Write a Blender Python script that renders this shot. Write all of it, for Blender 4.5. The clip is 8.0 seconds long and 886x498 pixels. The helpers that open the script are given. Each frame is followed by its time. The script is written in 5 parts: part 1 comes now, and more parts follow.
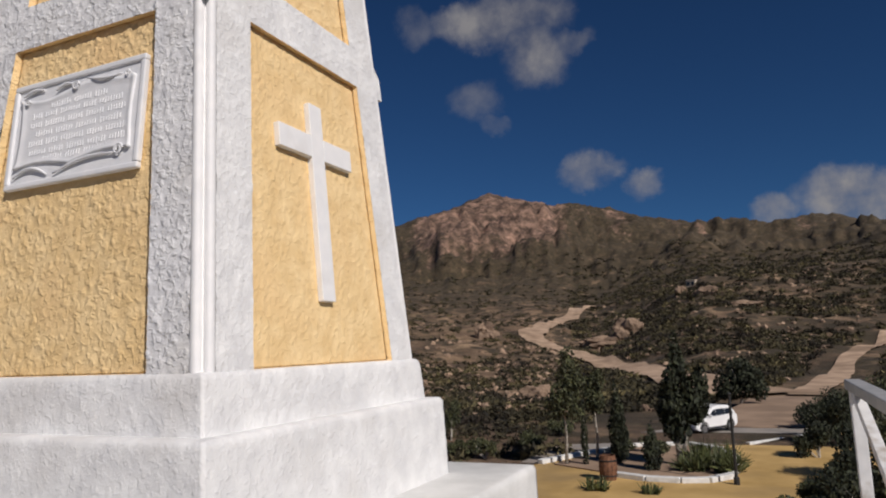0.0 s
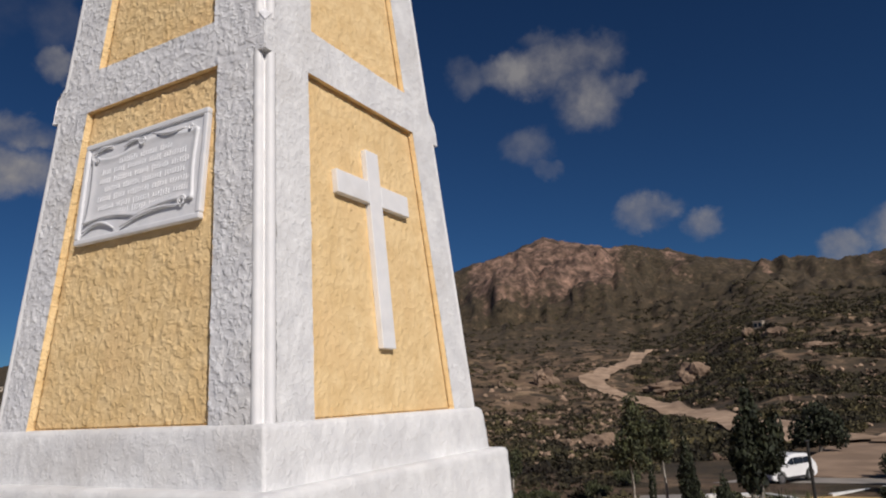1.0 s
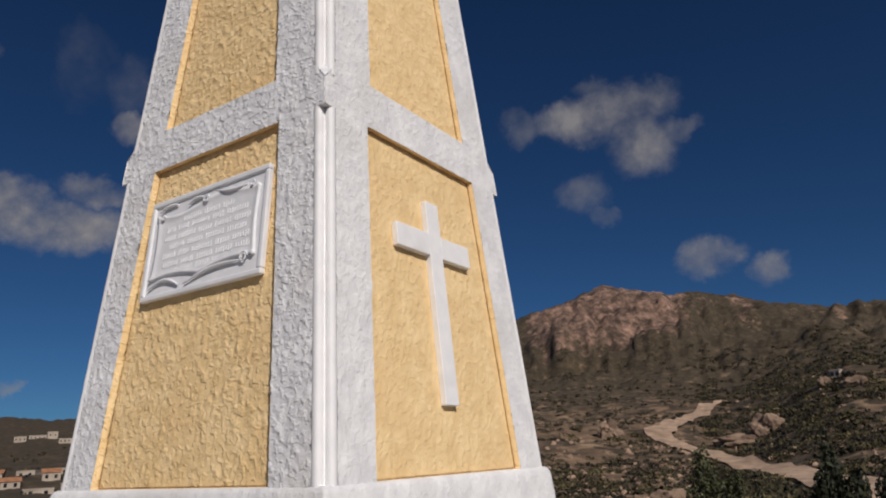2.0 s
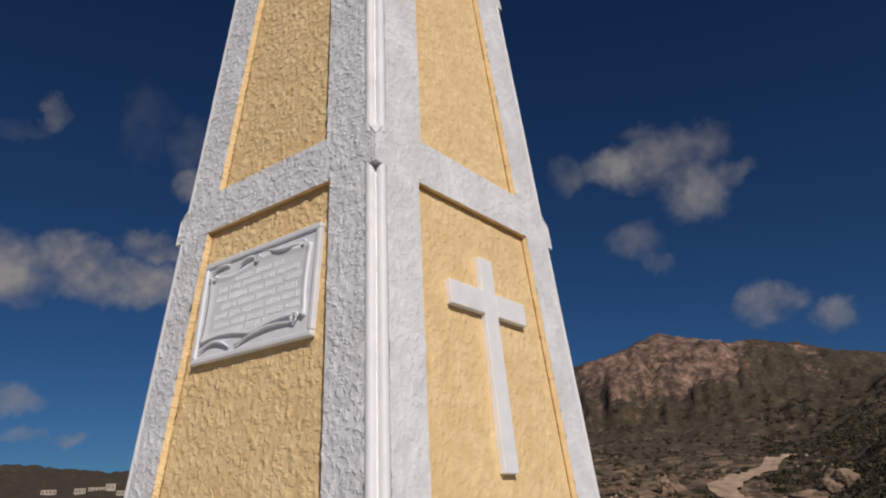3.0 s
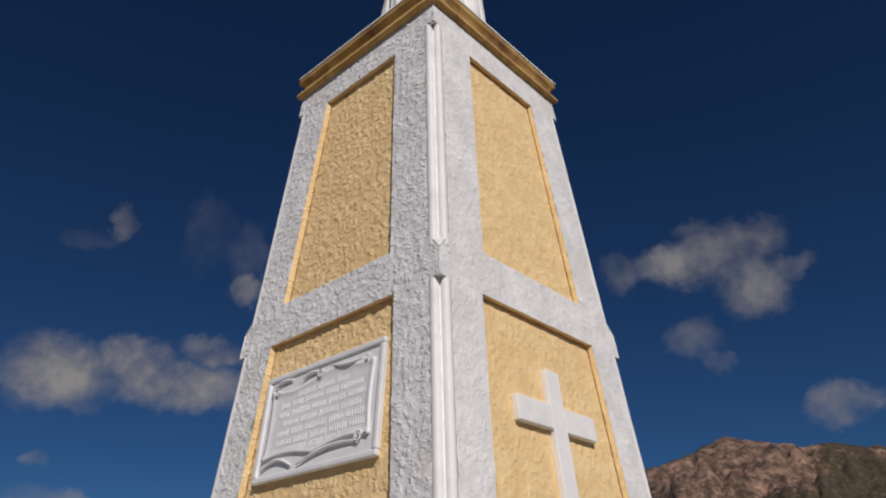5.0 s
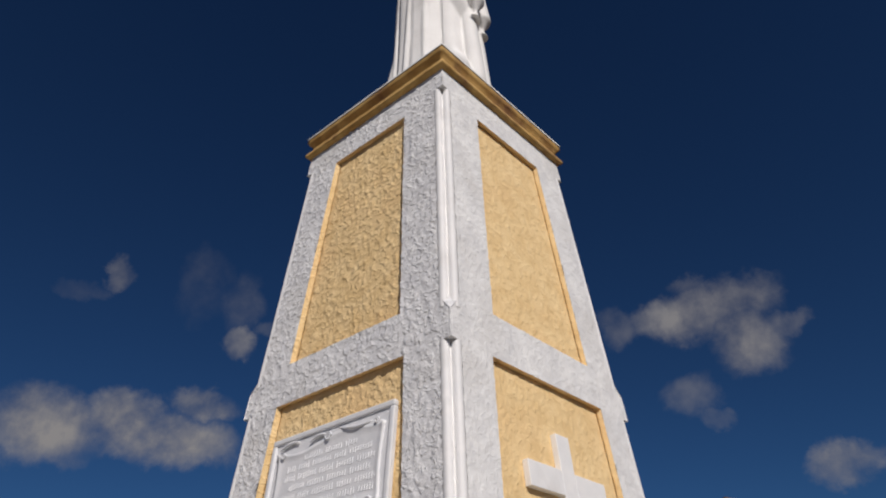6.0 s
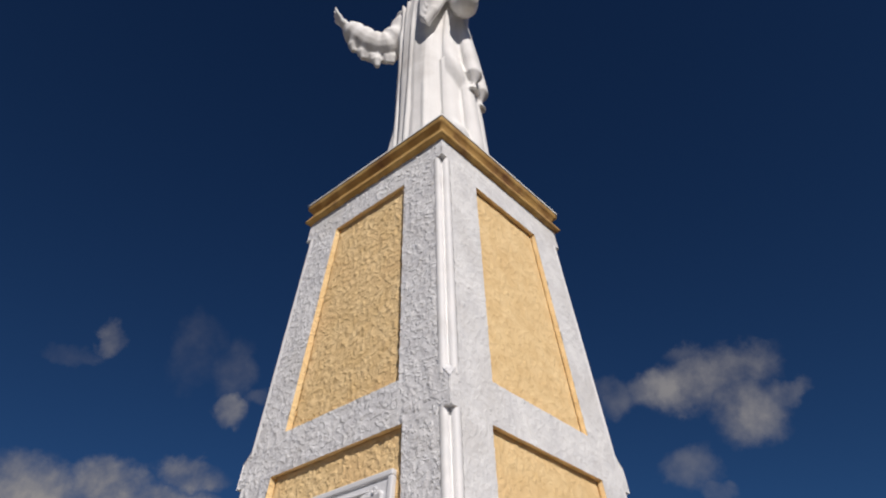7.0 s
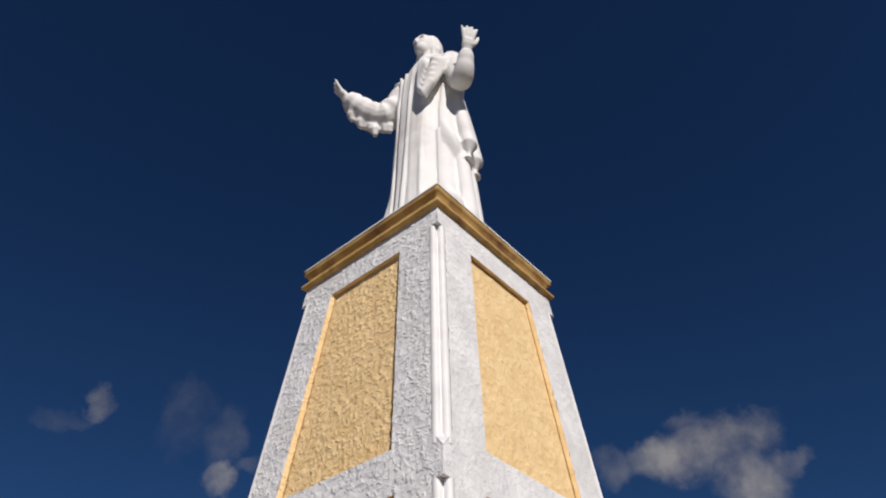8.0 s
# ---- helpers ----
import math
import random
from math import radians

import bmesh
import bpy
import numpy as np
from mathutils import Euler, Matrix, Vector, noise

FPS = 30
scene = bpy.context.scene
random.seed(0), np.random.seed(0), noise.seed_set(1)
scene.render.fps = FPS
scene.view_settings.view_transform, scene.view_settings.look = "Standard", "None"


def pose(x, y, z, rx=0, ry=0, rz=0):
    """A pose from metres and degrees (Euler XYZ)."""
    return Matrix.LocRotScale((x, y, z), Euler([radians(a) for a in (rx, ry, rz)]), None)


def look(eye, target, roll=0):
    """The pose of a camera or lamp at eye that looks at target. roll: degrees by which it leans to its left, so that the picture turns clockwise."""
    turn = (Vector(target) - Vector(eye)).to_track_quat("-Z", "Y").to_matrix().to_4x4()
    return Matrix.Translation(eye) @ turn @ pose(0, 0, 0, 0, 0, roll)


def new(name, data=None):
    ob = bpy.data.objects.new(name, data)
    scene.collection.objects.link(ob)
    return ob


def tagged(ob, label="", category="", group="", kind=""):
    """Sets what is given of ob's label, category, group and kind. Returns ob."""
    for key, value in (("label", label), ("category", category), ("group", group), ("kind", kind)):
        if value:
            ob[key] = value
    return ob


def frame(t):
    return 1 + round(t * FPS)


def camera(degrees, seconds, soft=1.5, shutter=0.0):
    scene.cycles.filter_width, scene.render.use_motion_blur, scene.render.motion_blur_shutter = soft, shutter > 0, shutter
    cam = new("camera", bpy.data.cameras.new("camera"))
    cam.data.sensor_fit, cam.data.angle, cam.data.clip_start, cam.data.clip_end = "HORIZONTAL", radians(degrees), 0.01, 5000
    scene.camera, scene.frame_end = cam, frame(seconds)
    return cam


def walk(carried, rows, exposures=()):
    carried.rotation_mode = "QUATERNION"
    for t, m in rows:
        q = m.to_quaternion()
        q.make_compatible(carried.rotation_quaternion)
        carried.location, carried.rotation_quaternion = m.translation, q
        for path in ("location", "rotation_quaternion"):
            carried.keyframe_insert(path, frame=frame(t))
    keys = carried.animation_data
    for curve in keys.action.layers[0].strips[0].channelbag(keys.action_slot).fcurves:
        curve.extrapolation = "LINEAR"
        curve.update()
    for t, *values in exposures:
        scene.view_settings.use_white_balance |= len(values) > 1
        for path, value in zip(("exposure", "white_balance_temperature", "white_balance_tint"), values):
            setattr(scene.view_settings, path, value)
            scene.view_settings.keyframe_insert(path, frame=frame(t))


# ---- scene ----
cam = camera(65.0, 8.0, soft=2.0)
PATH = [
    (0, pose(2.539, -2.643, 1.528, 98.04, 2.09, 24.47)),
    (0.5, pose(2.513, -2.613, 1.526, 99.99, 2.46, 26.85)),
    (1, pose(2.490, -2.592, 1.529, 102.05, 2.69, 29.20)),
    (1.5, pose(2.466, -2.572, 1.535, 104.17, 2.66, 31.60)),
    (3, pose(2.366, -2.475, 1.624, 110.59, 2.05, 38.11)),
    (3.5, pose(2.345, -2.469, 1.640, 112.65, 2.01, 39.75)),
    (4, pose(2.338, -2.477, 1.645, 115.00, 2.10, 41.32)),
    (4.5, pose(2.335, -2.484, 1.662, 116.98, 1.55, 42.21)),
    (6, pose(2.297, -2.562, 1.709, 123.34, 0.93, 41.85)),
    (6.5, pose(2.298, -2.582, 1.707, 125.93, 0.92, 41.72)),
    (7, pose(2.290, -2.582, 1.700, 128.80, 0.85, 41.33)),
    (7.5, pose(2.292, -2.586, 1.692, 131.55, 0.92, 41.08)),
    (8, pose(2.316, -2.600, 1.691, 134.09, 0.80, 40.87)),
]
walk(cam, PATH, exposures=[(0, -0.37), (1.5, -0.47), (3.5, -0.55), (4.7, -0.56), (6.5, -0.45), (8, -0.22)])

# ---- light: a low winter sun behind the viewer, deep blue sky with small clouds ----
SUN_AZ, SUN_EL = -33.0, 37.0  # from +x, anticlockwise; above the horizon
sun_dir = Vector((math.cos(radians(SUN_AZ)) * math.cos(radians(SUN_EL)),
                  math.sin(radians(SUN_AZ)) * math.cos(radians(SUN_EL)), math.sin(radians(SUN_EL))))
sun_data = bpy.data.lights.new("sun", "SUN")
sun_data.energy, sun_data.angle, sun_data.color = 5.0, radians(0.53), (1.0, 0.925, 0.87)
sun = new("sun", sun_data)
sun.matrix_world = look(sun_dir * 50, (0, 0, 0))


def bearing_dir(az, el):
    """Unit vector for a bearing (from +y, anticlockwise) and an elevation, in degrees."""
    a, e = radians(az), radians(el)
    return Vector((-math.sin(a) * math.cos(e), math.cos(a) * math.cos(e), math.sin(e)))


# clouds: bearing, elevation, half-width and half-height in degrees, weight
CLOUDS = [(20.3, 25.7, 2.95, 1.48, 0.8), (17.1, 26.3, 3.14, 1.54, 0.75), (15.9, 23.3, 2.03, 1.91, 0.8), (13.4, 23.9, 1.8, 0.83, 0.4), (25.7, 25.8, 1.31, 1.17, 0.3),
          (19.1, 28.3, 1.39, 0.6, 0.28), (13.9, 26.4, 1.22, 0.38, 0.35), (21.1, 19.9, 1.5, 1.23, 0.32), (19.6, 18.1, 0.9, 0.57, 0.22), (11.7, 13.7, 1.72, 1.17, 0.75),
          (7.7, 12.4, 1.13, 1, 0.65), (71.9, 16.9, 2.77, 1.95, 0.95), (66.8, 17.8, 2.35, 1.65, 0.95), (63, 16.9, 3.42, 1.52, 0.95), (61.4, 19.9, 1.96, 0.95, 0.75),
          (59.3, 24.5, 1, 0.88, 0.6), (70.7, 15.3, 1.57, 0.79, 0.5), (70.6, 28.4, 0.7, 0.95, 0.42), (63.1, 29, 1.36, 2.02, 0.13), (70.5, 8.1, 2.11, 0.9, 0.55),
          (65.4, 5.9, 0.73, 0.5, 0.55), (67.9, 5.7, 1.4, 0.41, 0.4), (71.8, 11.1, 0.46, 0.42, 0.35), (-2.1, 9.1, 1.26, 0.96, 0.75), (-7, 9.5, 2.58, 1.66, 0.95),
          (-9.8, 8.3, 1.88, 1.38, 0.9), (72.3, 26.8, 1.17, 0.58, 0.13), (59.9, 27.8, 1.23, 1.96, 0.2), (57.1, 25.8, 0.99, 0.57, 0.16)]


def build_world():
    world = bpy.data.worlds.new("sky")
    scene.world = world
    world.use_nodes = True
    nt = world.node_tree
    nt.nodes.clear()
    N, L = nt.nodes.new, nt.links.new
    sky = N("ShaderNodeTexSky")
    sky.sky_type, sky.sun_disc = "NISHITA", False
    sky.sun_elevation, sky.sun_rotation = radians(SUN_EL), radians(90 - SUN_AZ)
    sky.altitude, sky.air_density, sky.dust_density, sky.ozone_density = 900, 0.8, 0.1, 3.0
    tint = N("ShaderNodeMix")
    tint.data_type, tint.blend_type = "RGBA", "MULTIPLY"
    tint.inputs[0].default_value = 1.0
    height = N("ShaderNodeSeparateXYZ")
    coord = N("ShaderNodeTexCoord")
    L(coord.outputs["Generated"], height.inputs[0])
    depth = N("ShaderNodeMix")
    depth.data_type = "RGBA"
    depth.inputs[6].default_value, depth.inputs[7].default_value = (0.36, 0.68, 0.98, 1), (0.27, 0.50, 0.80, 1)
    L(height.outputs["Z"], depth.inputs[0])
    L(depth.outputs[2], tint.inputs[7])
    L(sky.outputs[0], tint.inputs[6])
    fluff = N("ShaderNodeTexNoise")
    fluff.inputs["Scale"].default_value, fluff.inputs["Detail"].default_value = 19.0, 7.0
    fluff.inputs["Roughness"].default_value = 0.55
    L(coord.outputs["Generated"], fluff.inputs["Vector"])
    curl = N("ShaderNodeTexNoise")
    curl.inputs["Scale"].default_value, curl.inputs["Detail"].default_value, curl.inputs["Roughness"].default_value = 13.0, 6.0, 0.62
    L(coord.outputs["Generated"], curl.inputs["Vector"])
    centred = N("ShaderNodeVectorMath")
    centred.operation = "SUBTRACT"
    centred.inputs[1].default_value = (0.5, 0.5, 0.5)
    L(curl.outputs["Color"], centred.inputs[0])
    small = N("ShaderNodeVectorMath")
    small.operation = "SCALE"
    small.inputs["Scale"].default_value = 0.075
    L(centred.outputs[0], small.inputs[0])
    bent = N("ShaderNodeVectorMath")
    bent.operation = "ADD"
    L(coord.outputs["Generated"], bent.inputs[0])
    L(small.outputs[0], bent.inputs[1])
    total = None
    for az, el, wide, high, weight in CLOUDS:
        d = bearing_dir(az, el)
        side = Vector((-d.y, d.x, 0)).normalized()
        up = d.cross(side)
        if up.z < 0:
            up = -up
        dots = []
        for axis, size in ((side, wide), (up, high)):
            dot = N("ShaderNodeVectorMath")
            dot.operation = "DOT_PRODUCT"
            L(bent.outputs[0], dot.inputs[0])
            dot.inputs[1].default_value = axis / math.tan(radians(size))
            sq = N("ShaderNodeMath")
            sq.operation = "MULTIPLY"
            L(dot.outputs["Value"], sq.inputs[0])
            L(dot.outputs["Value"], sq.inputs[1])
            dots.append(sq)
        add = N("ShaderNodeMath")
        add.operation = "ADD"
        L(dots[0].outputs[0], add.inputs[0])
        L(dots[1].outputs[0], add.inputs[1])
        front = N("ShaderNodeVectorMath")
        front.operation = "DOT_PRODUCT"
        L(coord.outputs["Generated"], front.inputs[0])
        front.inputs[1].default_value = d
        ahead = N("ShaderNodeMath")
        ahead.operation = "GREATER_THAN"
        ahead.inputs[1].default_value = 0.9
        L(front.outputs["Value"], ahead.inputs[0])
        fall = N("ShaderNodeMapRange")
        fall.interpolation_type = "SMOOTHSTEP"
        fall.inputs["From Min"].default_value, fall.inputs["From Max"].default_value = 0.0, 2.5
        fall.inputs["To Min"].default_value, fall.inputs["To Max"].default_value = weight, 0.0
        L(add.outputs[0], fall.inputs["Value"])
        gate = N("ShaderNodeMath")
        gate.operation = "MULTIPLY"
        L(fall.outputs[0], gate.inputs[0])
        L(ahead.outputs[0], gate.inputs[1])
        if total is None:
            total = gate
        else:
            both = N("ShaderNodeMath")
            both.operation = "MAXIMUM"
            L(total.outputs[0], both.inputs[0])
            L(gate.outputs[0], both.inputs[1])
            total = both
    ragged = N("ShaderNodeMapRange")
    ragged.inputs["To Min"].default_value = 0.2
    ragged.inputs["From Min"].default_value, ragged.inputs["From Max"].default_value = 0.28, 0.62
    L(fluff.outputs["Fac"], ragged.inputs["Value"])
    mask = N("ShaderNodeMath")
    mask.operation = "MULTIPLY"
    L(total.outputs[0], mask.inputs[0])
    L(ragged.outputs[0], mask.inputs[1])
    cloud = N("ShaderNodeMix")
    cloud.data_type = "RGBA"
    shade = N("ShaderNodeMix")
    shade.data_type = "RGBA"
    shade.inputs[6].default_value, shade.inputs[7].default_value = (4.2, 4.0, 4.3, 1), (7.2, 6.8, 6.7, 1)
    L(ragged.outputs[0], shade.inputs[0])
    L(shade.outputs[2], cloud.inputs[7])
    L(mask.outputs[0], cloud.inputs[0])
    L(tint.outputs[2], cloud.inputs[6])
    back = N("ShaderNodeBackground")
    back.inputs["Strength"].default_value = 0.05
    L(cloud.outputs[2], back.inputs["Color"])
    out = N("ShaderNodeOutputWorld")
    L(back.outputs[0], out.inputs["Surface"])


build_world()


# ---- materials ----
def material(name, colors, scale=4.0, rough=0.85, bump=0.3, bump_scale=60.0, bump_size=0.01, detail=6.0, fine=0.0, metal=0.0, spread=(0.35, 0.65), stain=None, stain_scale=1.2, per_object=0.0, world=True, splatter=0.0):
    """Noise mixed colours at one scale, a stain at a larger one, and relief at a fine one."""
    m = bpy.data.materials.new(name)
    m.use_nodes = True
    nt = m.node_tree
    N, L = nt.nodes.new, nt.links.new
    bsdf = nt.nodes["Principled BSDF"]
    bsdf.inputs["Roughness"].default_value, bsdf.inputs["Metallic"].default_value = rough, metal
    coord = N("ShaderNodeTexCoord")
    if world:
        src = N("ShaderNodeNewGeometry").outputs["Position"]
    else:
        src = coord.outputs["Object"]
    noise_a = N("ShaderNodeTexNoise")
    noise_a.inputs["Scale"].default_value, noise_a.inputs["Detail"].default_value = scale, detail
    L(src, noise_a.inputs["Vector"])
    ramp = N("ShaderNodeValToRGB")
    ramp.color_ramp.elements[0].position, ramp.color_ramp.elements[1].position = spread
    ramp.color_ramp.elements[0].color = (*colors[0], 1)
    ramp.color_ramp.elements[1].color = (*colors[-1], 1)
    for i, c in enumerate(colors[1:-1], 1):
        e = ramp.color_ramp.elements.new(spread[0] + (spread[1] - spread[0]) * i / (len(colors) - 1))
        e.color = (*c, 1)
    L(noise_a.outputs["Fac"], ramp.inputs["Fac"])
    last = ramp.outputs["Color"]
    if stain:
        noise_b = N("ShaderNodeTexNoise")
        noise_b.inputs["Scale"].default_value, noise_b.inputs["Detail"].default_value = stain_scale, 5.0
        L(src, noise_b.inputs["Vector"])
        part_of = N("ShaderNodeMapRange")
        part_of.inputs["From Min"].default_value, part_of.inputs["From Max"].default_value = 0.52, 0.72
        L(noise_b.outputs["Fac"], part_of.inputs["Value"])
        mix = N("ShaderNodeMix")
        mix.data_type = "RGBA"
        mix.inputs[7].default_value = (*stain, 1)
        L(part_of.outputs[0], mix.inputs[0])
        L(last, mix.inputs[6])
        last = mix.outputs[2]
    if per_object:
        info = N("ShaderNodeNewGeometry")
        span = N("ShaderNodeMapRange")
        span.inputs["To Min"].default_value, span.inputs["To Max"].default_value = 1 - per_object, 1 + per_object
        L(info.outputs["Random Per Island"], span.inputs["Value"])
        hsv = N("ShaderNodeHueSaturation")
        L(span.outputs[0], hsv.inputs["Value"])
        L(last, hsv.inputs["Color"])
        last = hsv.outputs["Color"]
    L(last, bsdf.inputs["Base Color"])
    if bump:
        relief = N("ShaderNodeTexNoise")
        relief.inputs["Scale"].default_value, relief.inputs["Detail"].default_value = bump_scale, 5.0
        L(src, relief.inputs["Vector"])
        bm_node = N("ShaderNodeBump")
        bm_node.inputs["Strength"].default_value, bm_node.inputs["Distance"].default_value = bump, bump_size
        L(relief.outputs["Fac"], bm_node.inputs["Height"])
        L(bm_node.outputs[0], bsdf.inputs["Normal"])
        if splatter:
            # flat-topped dabs of thrown plaster with crisp rims
            dabs = N("ShaderNodeTexNoise")
            dabs.inputs["Scale"].default_value, dabs.inputs["Detail"].default_value = 38.0, 3.0
            dabs.inputs["Distortion"].default_value = 0.5
            L(src, dabs.inputs["Vector"])
            rim = N("ShaderNodeMapRange")
            rim.interpolation_type = "SMOOTHSTEP"
            rim.inputs["From Min"].default_value, rim.inputs["From Max"].default_value = 0.46, 0.68
            L(dabs.outputs["Fac"], rim.inputs["Value"])
            thrown = N("ShaderNodeBump")
            thrown.inputs["Strength"].default_value, thrown.inputs["Distance"].default_value = 0.75, splatter
            L(rim.outputs[0], thrown.inputs["Height"])
            L(bm_node.outputs[0], thrown.inputs["Normal"])
            L(thrown.outputs[0], bsdf.inputs["Normal"])
    return m


M_STUCCO = material("white_stucco", [(0.66, 0.66, 0.67), (0.80, 0.80, 0.80)], 9, 0.9, 0.5, 110, 0.005, stain=(0.66, 0.65, 0.635), stain_scale=3.0, splatter=0.005)
M_SMOOTH = material("white_paint_smooth", [(0.78, 0.78, 0.78), (0.84, 0.83, 0.82)], 12, 0.75, 0.15, 60, 0.006, stain=(0.70, 0.69, 0.68), stain_scale=5.0)
M_YELLOW = material("yellow_stucco", [(0.75, 0.53, 0.255), (0.86, 0.64, 0.34)], 11, 0.9, 0.5, 110, 0.005, stain=(0.80, 0.56, 0.28), stain_scale=2.5, splatter=0.005)
M_STUCCO_FINE = material("brushed_white_stucco", [(0.68, 0.68, 0.68), (0.81, 0.81, 0.80)], 9, 0.9, 0.45, 80, 0.005, stain=(0.66, 0.65, 0.635), stain_scale=3.0, splatter=0.0018)
M_YELLOW_FINE = material("brushed_yellow_stucco", [(0.76, 0.54, 0.265), (0.86, 0.64, 0.34)], 11, 0.9, 0.45, 80, 0.005, stain=(0.80, 0.56, 0.28), stain_scale=2.5, splatter=0.0022)
M_OCHRE = material("ochre_moulding", [(0.42, 0.24, 0.07), (0.62, 0.40, 0.14)], 9, 0.85, 0.3, 60, 0.008, stain=(0.24, 0.12, 0.05), stain_scale=6.0)
M_SLAB = material("whitewashed_concrete", [(0.62, 0.62, 0.60), (0.74, 0.74, 0.72)], 5, 0.85, 0.25, 40, 0.01, stain=(0.50, 0.50, 0.48), stain_scale=2.0)
M_PLAQUE = material("grey_white_cast_plaque", [(0.70, 0.71, 0.73), (0.78, 0.78, 0.79)], 14, 0.7, 0.15, 80, 0.004)
M_STATUE = material("white_statue_stone", [(0.78, 0.77, 0.75), (0.85, 0.84, 0.82)], 4, 0.75, 0.15, 35, 0.01, stain=(0.62, 0.60, 0.57), stain_scale=2.5)
M_SAND = material("yellow_sand", [(0.42, 0.27, 0.09), (0.56, 0.37, 0.14)], 0.7, 0.95, 0.3, 8, 0.04, stain=(0.33, 0.22, 0.09), stain_scale=0.25)
M_ASPHALT = material("grey_road", [(0.24, 0.22, 0.20), (0.33, 0.30, 0.27)], 0.8, 0.9, 0.3, 12, 0.02, stain=(0.30, 0.24, 0.18), stain_scale=0.2)
M_DIRT = material("tan_dirt", [(0.25, 0.172, 0.115), (0.36, 0.25, 0.17)], 0.5, 0.95, 0.4, 3, 0.06, stain=(0.22, 0.15, 0.10), stain_scale=0.12)
M_TRACK = material("pale_track_dirt", [(0.33, 0.225, 0.15), (0.52, 0.37, 0.255)], 0.4, 0.95, 0.4, 3, 0.06, stain=(0.22, 0.15, 0.095), stain_scale=0.15)
M_TERRACE = material("terrace_paving", [(0.38, 0.34, 0.29), (0.50, 0.45, 0.38)], 3, 0.9, 0.3, 30, 0.01)
M_BARK = material("pale_bark", [(0.22, 0.19, 0.15), (0.50, 0.46, 0.40)], 9, 0.9, 0.5, 25, 0.02)
M_CYPRESS = material("dark_cypress_leaf", [(0.010, 0.014, 0.007), (0.035, 0.042, 0.018)], 3, 0.8, 0, per_object=0.5)
M_LEAF = material("olive_leaf", [(0.03, 0.035, 0.015), (0.075, 0.08, 0.03)], 3, 0.7, 0, per_object=0.5)
M_AGAVE = material("yellow_green_blade", [(0.045, 0.06, 0.02), (0.12, 0.13, 0.045)], 3, 0.6, 0, per_object=0.4)
M_SCRUB = material("dry_scrub", [(0.020, 0.014, 0.009), (0.042, 0.036, 0.016), (0.105, 0.085, 0.036)], 0.12, 0.9, 0, per_object=0.75)
M_ROCK = material("tan_rock", [(0.17, 0.112, 0.075), (0.38, 0.265, 0.18)], 0.3, 0.9, 0.5, 2, 0.1, per_object=0.35)
M_CARPAINT = material("white_car_paint", [(0.78, 0.78, 0.78), (0.82, 0.82, 0.82)], 2, 0.25, 0)
M_GLASS = material("dark_car_glass", [(0.012, 0.014, 0.016), (0.02, 0.022, 0.025)], 2, 0.08, 0)
M_RUBBER = material("black_rubber", [(0.015, 0.015, 0.015), (0.03, 0.03, 0.03)], 9, 0.8, 0)
M_RIM = material("alloy_rim", [(0.35, 0.35, 0.36), (0.45, 0.45, 0.46)], 9, 0.35, 0, metal=0.8)
M_IRON = material("black_painted_iron", [(0.012, 0.012, 0.012), (0.03, 0.03, 0.03)], 9, 0.5, 0.1, 40, 0.003)
M_RAIL = material("white_painted_steel", [(0.70, 0.70, 0.70), (0.80, 0.80, 0.80)], 12, 0.45, 0.1, 50, 0.003, stain=(0.45, 0.40, 0.35), stain_scale=9)
M_RAILGREY = material("grey_painted_steel", [(0.30, 0.31, 0.31), (0.40, 0.40, 0.40)], 12, 0.5, 0.1, 50, 0.003)
M_BARREL = material("brown_barrel_wood", [(0.10, 0.045, 0.025), (0.20, 0.09, 0.045)], 8, 0.8, 0.4, 30, 0.01)
M_HOUSE = material("pale_house_wall", [(0.34, 0.28, 0.22), (0.46, 0.39, 0.31)], 0.3, 0.9, 0.1, 5, 0.02)
M_ROOF = material("clay_roof", [(0.28, 0.12, 0.06), (0.40, 0.20, 0.10)], 0.5, 0.9, 0.2, 5, 0.05)


